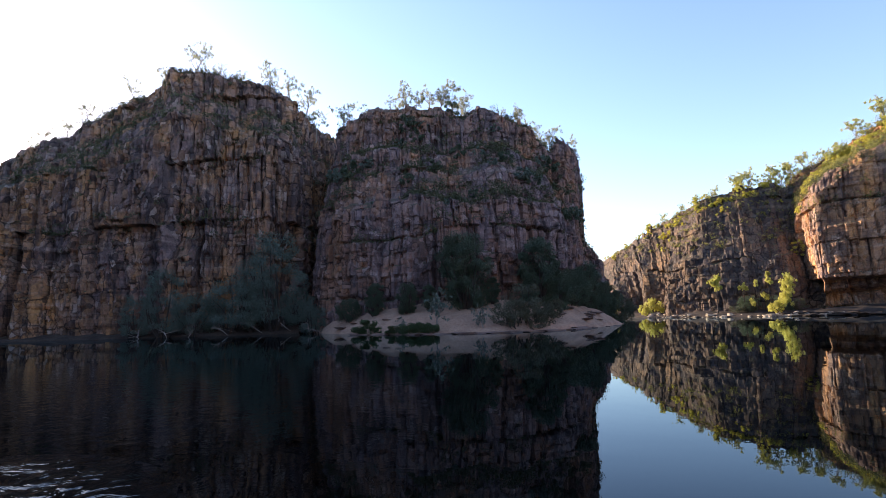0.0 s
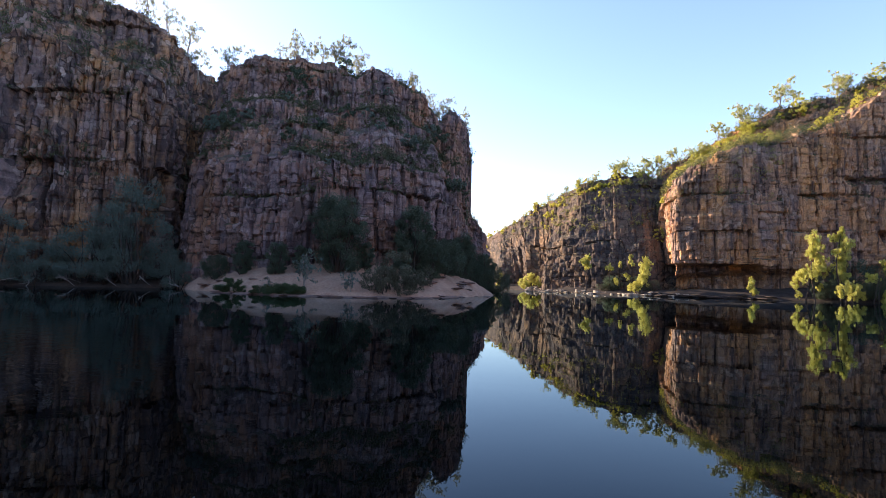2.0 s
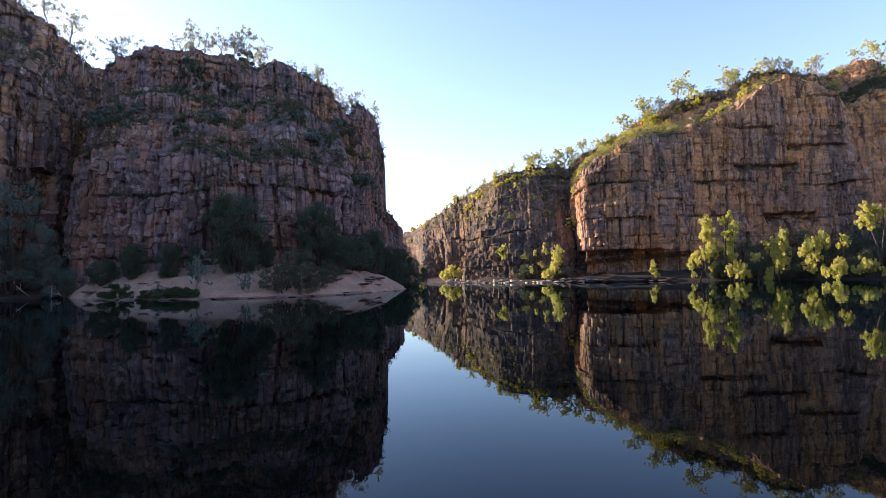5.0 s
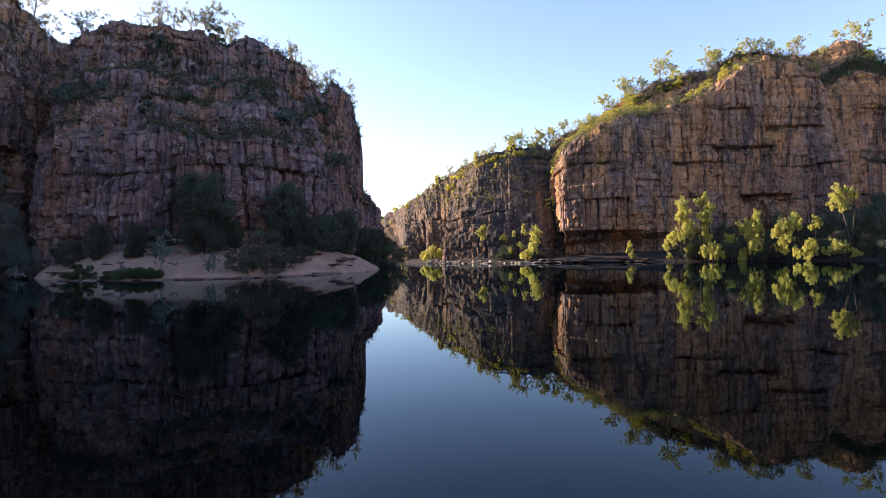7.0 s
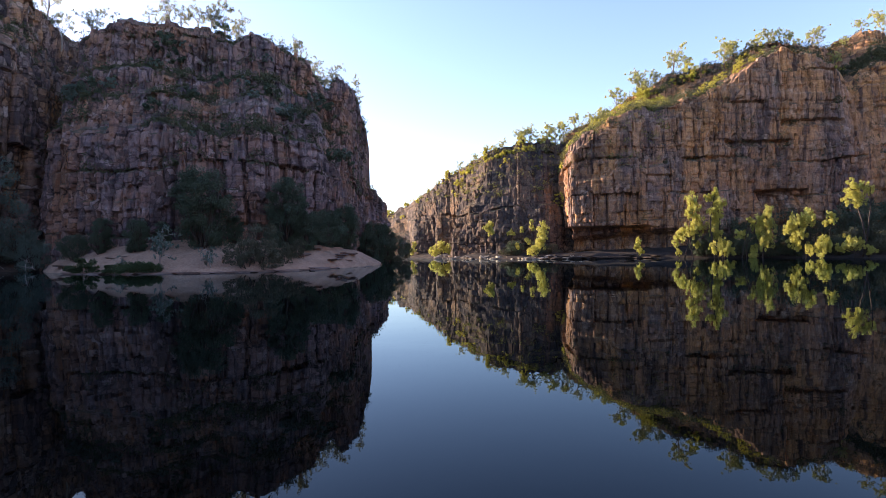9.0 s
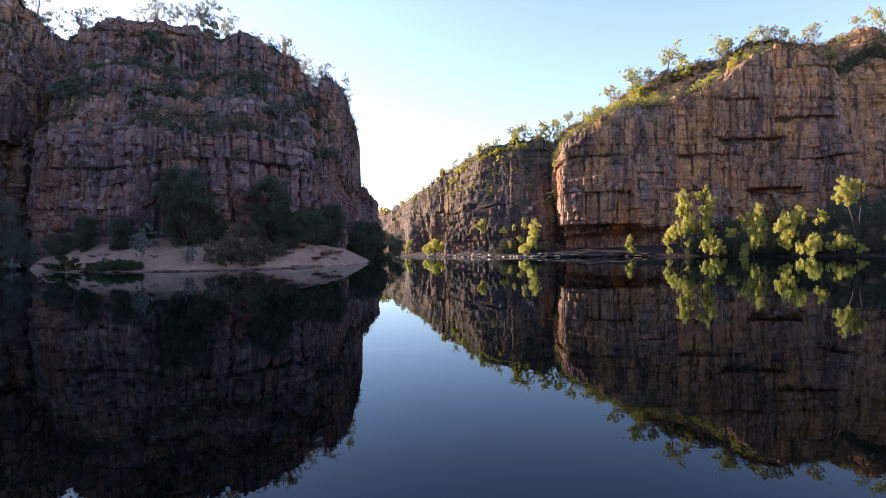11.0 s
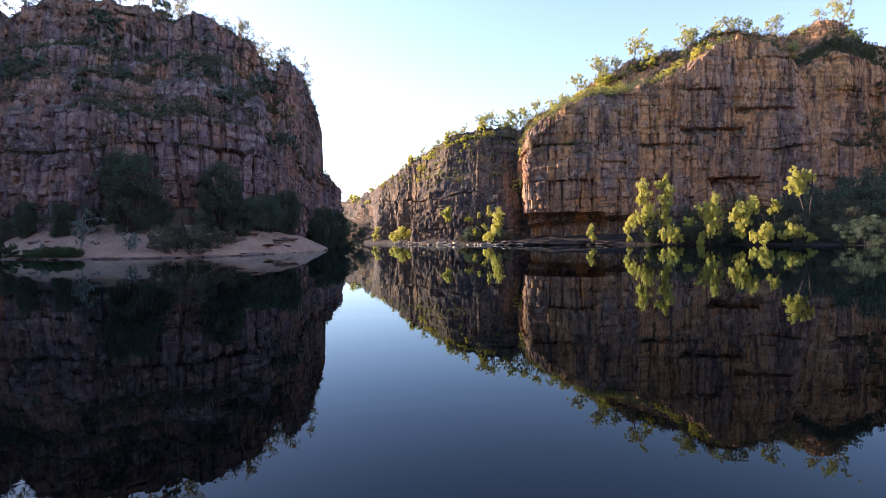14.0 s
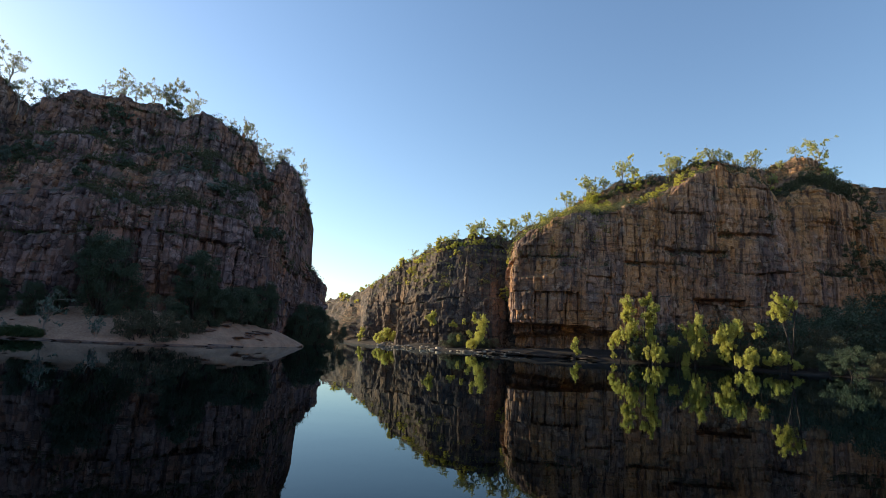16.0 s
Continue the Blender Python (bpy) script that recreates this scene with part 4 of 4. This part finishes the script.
grow(greys, [(-23.4, 73.0, 1.25), (-29.2, 72.4, 1.1), (-26.2, 72.4, 0.95), (-34, 72, 0.85), (-38, 71.6, 0.85), (-20.2, 74.5, 0.7), (-42, 71.6, 0.55), (-17.6, 71.5, 0.6)],
     "grey-green wattle with drooping branches over the bank", "tree", "wattles on the bank", 0.2, 9, 5.0)
low = [plant("low_shrub", dense_bush(460, 1.3, 3.0, DARK_BARK, MAT_GREEN, 26, 220, (0.13, 0.08), 0.02)), plant("low_shrub", dense_bush(461, 0.8, 3.4, DARK_BARK, MAT_GREEN, 26, 220, (0.13, 0.08), 0.02))]
grow(low, [(-8.9, 59.3, 1.0), (-3.8, 56.2, 1.0), (-5.6, 57.0, 0.7), (-1.6, 55.5, 0.75), (-7.4, 58.4, 0.4), (-2.6, 55.9, 0.9)], "low green shrub at the sand's wet edge", "shrub", "low shrubs on the sand", 0.05, 10, 5.0)
saplings = [plant("sapling", gum_tree(480 + i, 3.4, BARK, GREY_GREEN, 0.04, 0.2, 4, 6, (0.22, 0.1))) for i in range(2)]
grow(saplings, [(-0.2, 55.6, 1.7), (3.9, 54.6, 1.0), (-4.9, 56.6, 0.75), (3.2, 55.0, 0.6)], "thin sapling growing out of the sand", "sapling", "saplings on the sand", 0.1, 11, 5.0)


def scrub(name, label, surface, mat, count, seed, low, high, blades=9, tall=0.7, need=0.62, span=(0.0, 1.0), woody=0.12, patchy=0.42):
    """Grass tufts and small bushes on the level parts of a cliff, between two heights."""
    gen = np.random.default_rng(seed)
    verts, faces, xyz, nu, nv, extra = SURFACES[surface]
    q = verts[faces]
    n = np.cross(q[:, 2] - q[:, 0], q[:, 3] - q[:, 1])
    length = np.linalg.norm(n, axis=1) + 1e-9
    up, mid = np.abs(n[:, 2]) / length, q.mean(1)
    u = (np.arange(len(faces)) // (nv - 1)) / (nu - 1)
    v = np.arange(len(faces)) % (nv - 1)
    patch = value_noise(mid[:, 0] / 3.5, mid[:, 1] / 3.5 + mid[:, 2] / 3, seed)
    good = np.flatnonzero((up > need) & (mid[:, 2] > low) & (mid[:, 2] < high) & (u >= span[0]) & (u <= span[1]) & (v < nv - 1 - max(0, extra - 1)) & (patch > patchy))
    weight = length[good]
    pick = good[gen.choice(len(good), count, p=weight / weight.sum())]
    w1 = gen.uniform(0, 1, (count, 1))
    foot = q[pick, 0] * (1 - w1) + q[pick, 2] * w1
    bush = gen.uniform(0, 1, count) < woody
    size = np.where(bush, gen.uniform(0.8, 1.9, count), gen.uniform(0.5, 1.2, count)) * tall
    grass_v = leaves(gen, foot[~bush] + np.array((0, 0, 0.25)) * size[~bush][:, None], size[~bush][:, None] * np.array((0.45, 0.45, 0.35)), blades, 0.55 * tall, 0.09, -0.25)
    bush_v = leaves(gen, foot[bush] + np.array((0, 0, 0.5)) * size[bush][:, None], size[bush][:, None] * np.array((0.75, 0.75, 0.6)), blades * 7, 0.26, 0.13, 0.1)
    me = mesh_of(name, *joined([grass_v, bush_v]), mat)
    tagged(new(name, me), label, "scrub", kind="stuff")


scrub("headland_scrub", "dull green grass and bushes on the headland's ledges", "headland_cliff", SPINIFEX, 3800, 601, 11, 33, 8, 0.8, 0.5, woody=0.08, patchy=0.40)
scrub("ochre_cliff_scrub", "dull green grass and bushes on the ochre cliff", "left_cliff", SPINIFEX, 3000, 602, 12, 50, 9, 0.8, 0.55, (0.35, 1.0))
scrub("terrace_scrub", "yellow-green grass and bushes on the sunlit terrace", "right_cliff", SPINIFEX, 3600, 603, 16, 52, 8, 0.85, 0.55, (0.0, 0.8), 0.25, 0.36)
scrub("gully_scrub", "dark olive bushes rooted in the orange cliff's gullies", "right_cliff", SPINIFEX, 800, 606, 14, 47, 8, 0.95, 0.30, (0.62, 0.95), 0.4, 0.48)
# the crest's sunshine is partly in this scrub's leaf colour
scrub("crest_bushes", "bright yellow-green bushes along the sunlit crest", "right_cliff", LIT_GRASS, 420, 605, 17, 40, 9, 1.1, 0.45, (0.0, 0.26), 0.8, 0.3)
scrub("far_slope_scrub", "sunlit bushes on the far slope's crest", "far_cliff", LIT_GRASS, 1100, 604, 13, 30, 8, 0.85, 0.46, (0.0, 0.7), 0.12, 0.40)

# ---- loose rocks and driftwood ----
def rock_mesh(name, seed, mat, size=(1, 1, 1), rough=0.16, cut=0.14):
    """A block with broken, uneven edges."""
    gen = np.random.default_rng(seed)
    bm = bmesh.new()
    bmesh.ops.create_cube(bm, size=1.0)
    bmesh.ops.bevel(bm, geom=bm.edges[:], offset=cut, segments=1, affect="EDGES")
    for v in bm.verts:
        v.co += Vector(gen.normal(size=3)) * rough * 0.35
        v.co = Vector((v.co.x * size[0], v.co.y * size[1], v.co.z * size[2]))
    me = bpy.data.meshes.new(name)
    bm.to_mesh(me)
    bm.free()
    me.materials.append(mat)
    return me


def scatter_rocks(name, meshes, spots, label, category, group, seed, sink=0.35):
    gen = np.random.default_rng(seed)
    for i, (x, y, size) in enumerate(spots):
        ob = new(name, meshes[i % len(meshes)])
        ob.matrix_basis = pose(x, y, max(seat(x, y, 4.0), -0.05) + size * (0.5 - sink) * 0.6, gen.uniform(-6, 6), gen.uniform(-6, 6), gen.uniform(0, 360))
        ob.scale = (size, size * gen.uniform(0.7, 1.1), size * gen.uniform(0.8, 1.1))
        tagged(ob, label, category, group)


gen = np.random.default_rng(77)
BANK = np.array([(43.9, 114.5, 0), (46.3, 104, 0), (50, 96.8, 0), (56, 89.7, 0), (62, 85.7, 0), (68, 81.7, 0), (76, 77.7, 0), (84, 71.2, 0)])


def along_bank(n, first, last, off):
    t = gen.uniform(first, last, n)
    p = np.stack([np.interp(t, range(len(BANK)), BANK[:, k]) for k in range(2)], 1)
    return p + gen.normal(size=(n, 2)) * off


boulders = [rock_mesh("boulder", 700 + i, PALE_ROCK, (1.2, 0.9, 0.6), 0.32, 0.24) for i in range(5)]
scatter_rocks("boulder", boulders, [(x, y, 0.22 + 0.8 * gen.uniform() ** 2.5) for x, y in along_bank(70, 0.4, 4.2, 0.55)], "pale washed boulder at the sunlit water's edge", "boulder", "boulders on the bank", 71)
scatter_rocks("boulder", boulders, [(56.4 + gen.normal() * 1.5, 89.3 + gen.normal() * 0.8, gen.uniform(0.4, 1.1)) for _ in range(26)]
              + [(44.2 + gen.normal() * 0.9, 114.6 + gen.normal() * 1.6, gen.uniform(0.4, 1.1)) for _ in range(16)], "pale boulder heaped round a riverside bush", "boulder", "boulders on the bank", 75)
slabs = [rock_mesh("rock_slab", 720 + i, SLAB, (1.7, 1.0, 0.16), 0.22, 0.16) for i in range(4)]
scatter_rocks("rock_slab", slabs, [(x, y, gen.uniform(0.8, 1.9)) for x, y in along_bank(34, 3.2, 6.0, 0.7)], "flat brown rock slab on the shaded bank", "rock", "slabs on the bank", 72)
sand_slabs = [rock_mesh("rock_slab", 740 + i, SAND_ROCK, (1.9, 1.1, 0.18), 0.25, 0.16) for i in range(4)]
scatter_rocks("rock_slab", sand_slabs, [(12.2, 55.6, 1.3), (15.2, 59.0, 1.2), (17.2, 61.2, 1.5), (18.6, 62.6, 1.7), (20.4, 65.4, 1.5), (21.8, 67.6, 1.2), (16.8, 64.0, 1.1), (13.6, 57.0, 0.9), (14.4, 58.4, 1.6), (16.0, 60.0, 1.0), (19.4, 64.2, 1.0), (15.8, 61.8, 1.2), (18.0, 64.4, 0.9), (22.6, 69.2, 0.9), (17.6, 66.2, 0.8), (13.2, 56.3, 1.8), (15.0, 57.9, 1.5), (16.6, 59.9, 2.0), (18.4, 62.3, 1.6), (20.0, 64.4, 1.9), (21.6, 67.0, 1.6), (22.8, 69.6, 1.4), (12.0, 59.8, 1.2), (16.4, 62.8, 1.4), (14.4, 63.6, 1.5), (17.2, 65.2, 1.4), (18.4, 66.8, 1.3), (13.0, 60.8, 1.3),
              (-6.6, 60.8, 0.7), (-5.2, 60.4, 0.6), (-12.5, 65.4, 1.2), (-11.0, 64.6, 0.8), (6.8, 57.2, 0.7)],
              "flat pinkish rock slab half buried in sand", "rock", "slabs in the sand", 73, 0.75)


edge = [rock_mesh("ledge_rock", 760 + i, SAND_ROCK, (2.3, 0.9, 0.20), 0.3, 0.16) for i in range(3)]
for i, (x, y) in enumerate(zip(np.linspace(-9.5, 14.5, 22), np.interp(np.linspace(-9.5, 14.5, 22), (-9.5, -3, 4, 10, 14.5), (59.1, 55.2, 53.2, 54.2, 57.6)))):
    ob = new("ledge_rock", edge[i % 3])
    ob.matrix_basis = pose(x, y + 0.5 * math.sin(i * 2.3), 0.03, 3 * math.sin(i), 2 * math.cos(i * 1.7), math.degrees(math.atan2(*((-0.6, 1) if x < -3 else (-0.1, 1) if x < 8 else (0.65, 1)))) + 6 * math.sin(i * 3.1))
    tagged(ob, "dark wet rock ledge along the sand's edge", "rock", "ledges of the sandbank")


def branch(name, spot, end, thick, seed, label):
    g = np.random.default_rng(seed)
    a, b = np.array(spot, float), np.array(end, float)
    main = stem_path(g, a, b, 0.25, 9)
    pieces = [tube(main, np.linspace(thick, thick * 0.25, 9), 6)]
    for k in range(4):
        p = main[2 + k]
        pieces.append(tube(stem_path(g, p, p + g.normal(size=3) * (0.9, 0.9, 0.5) + (0, 0, 0.3), 0.1, 5), np.linspace(thick * 0.45, thick * 0.1, 5), 5))
    tagged(new(name, mesh_of(name, *joined(pieces), BARK, True)), label, "branch", "driftwood on the bank")


for i, (p, q) in enumerate((((-38.5, 71, 1.2), (-36.0, 68.6, 0.05)), ((-31.5, 71.5, 1.0), (-28.4, 69.2, 0.15)), ((-27.0, 72, 1.6), (-24.2, 69.8, 0.3)), ((-23.5, 73.5, 2.2), (-20.6, 70.6, 0.4)),
                            ((-19.6, 73, 1.2), (-17.6, 68.4, 0.2)), ((-18.4, 72, 1.0), (-15.8, 66.6, 0.3)), ((-34.6, 71.2, 0.9), (-33.4, 69, 0.0)), ((-41, 71, 1.0), (-39.8, 69, 0.0)))):
    branch("fallen_branch", p, q, 0.11, 800 + i, "bleached fallen branch reaching into the water")

# ---- rock pieces on the cliff faces ----
def face_blocks(surface, mat, count, seed, low, high, span):
    """Loose jointed blocks that stand proud of a cliff."""
    g = np.random.default_rng(seed)
    verts, faces, xyz, nu, nv, extra = SURFACES[surface]
    q = verts[faces]
    n = np.cross(q[:, 2] - q[:, 0], q[:, 3] - q[:, 1])
    n /= np.linalg.norm(n, axis=1)[:, None] + 1e-9
    mid = q.mean(1)
    u = (np.arange(len(faces)) // (nv - 1)) / (nu - 1)
    good = np.flatnonzero((np.abs(n[:, 2]) < 0.45) & (mid[:, 2] > low) & (mid[:, 2] < high) & (u > span[0]) & (u < span[1]))
    outward = n * np.sign(n @ np.array([0.0, -1.0, 0.0]) + 1e-9)[:, None]
    kinds = [rock_mesh("rock_block", seed + k, mat, (1, 1, 1), 0.24, 0.2) for k in range(6)]
    parent = bpy.data.objects[surface]
    for i, k in enumerate(g.choice(good, count)):
        facing = math.degrees(math.atan2(n[k, 1], n[k, 0]))
        size = g.uniform(0.3, 0.95)
        ob = new("rock_block", kinds[i % 6])
        ob.parent = parent
        ob.matrix_basis = pose(*(mid[k] - outward[k] * size * 0.22), g.uniform(-7, 7), g.uniform(-7, 7), facing + g.uniform(-14, 14))
        ob.scale = (size * 0.8, size, size * g.uniform(0.9, 2.4))


face_blocks("headland_cliff", ROCK_HEAD, 280, 900, 3, 34, (0.05, 0.92))
face_blocks("left_cliff", ROCK_LEFT, 220, 910, 4, 44, (0.4, 0.98))
face_blocks("right_cliff", ROCK_RIGHT, 220, 920, 6, 46, (0.06, 0.62))
face_blocks("far_cliff", ROCK_FAR, 90, 930, 2, 22, (0.02, 0.55))
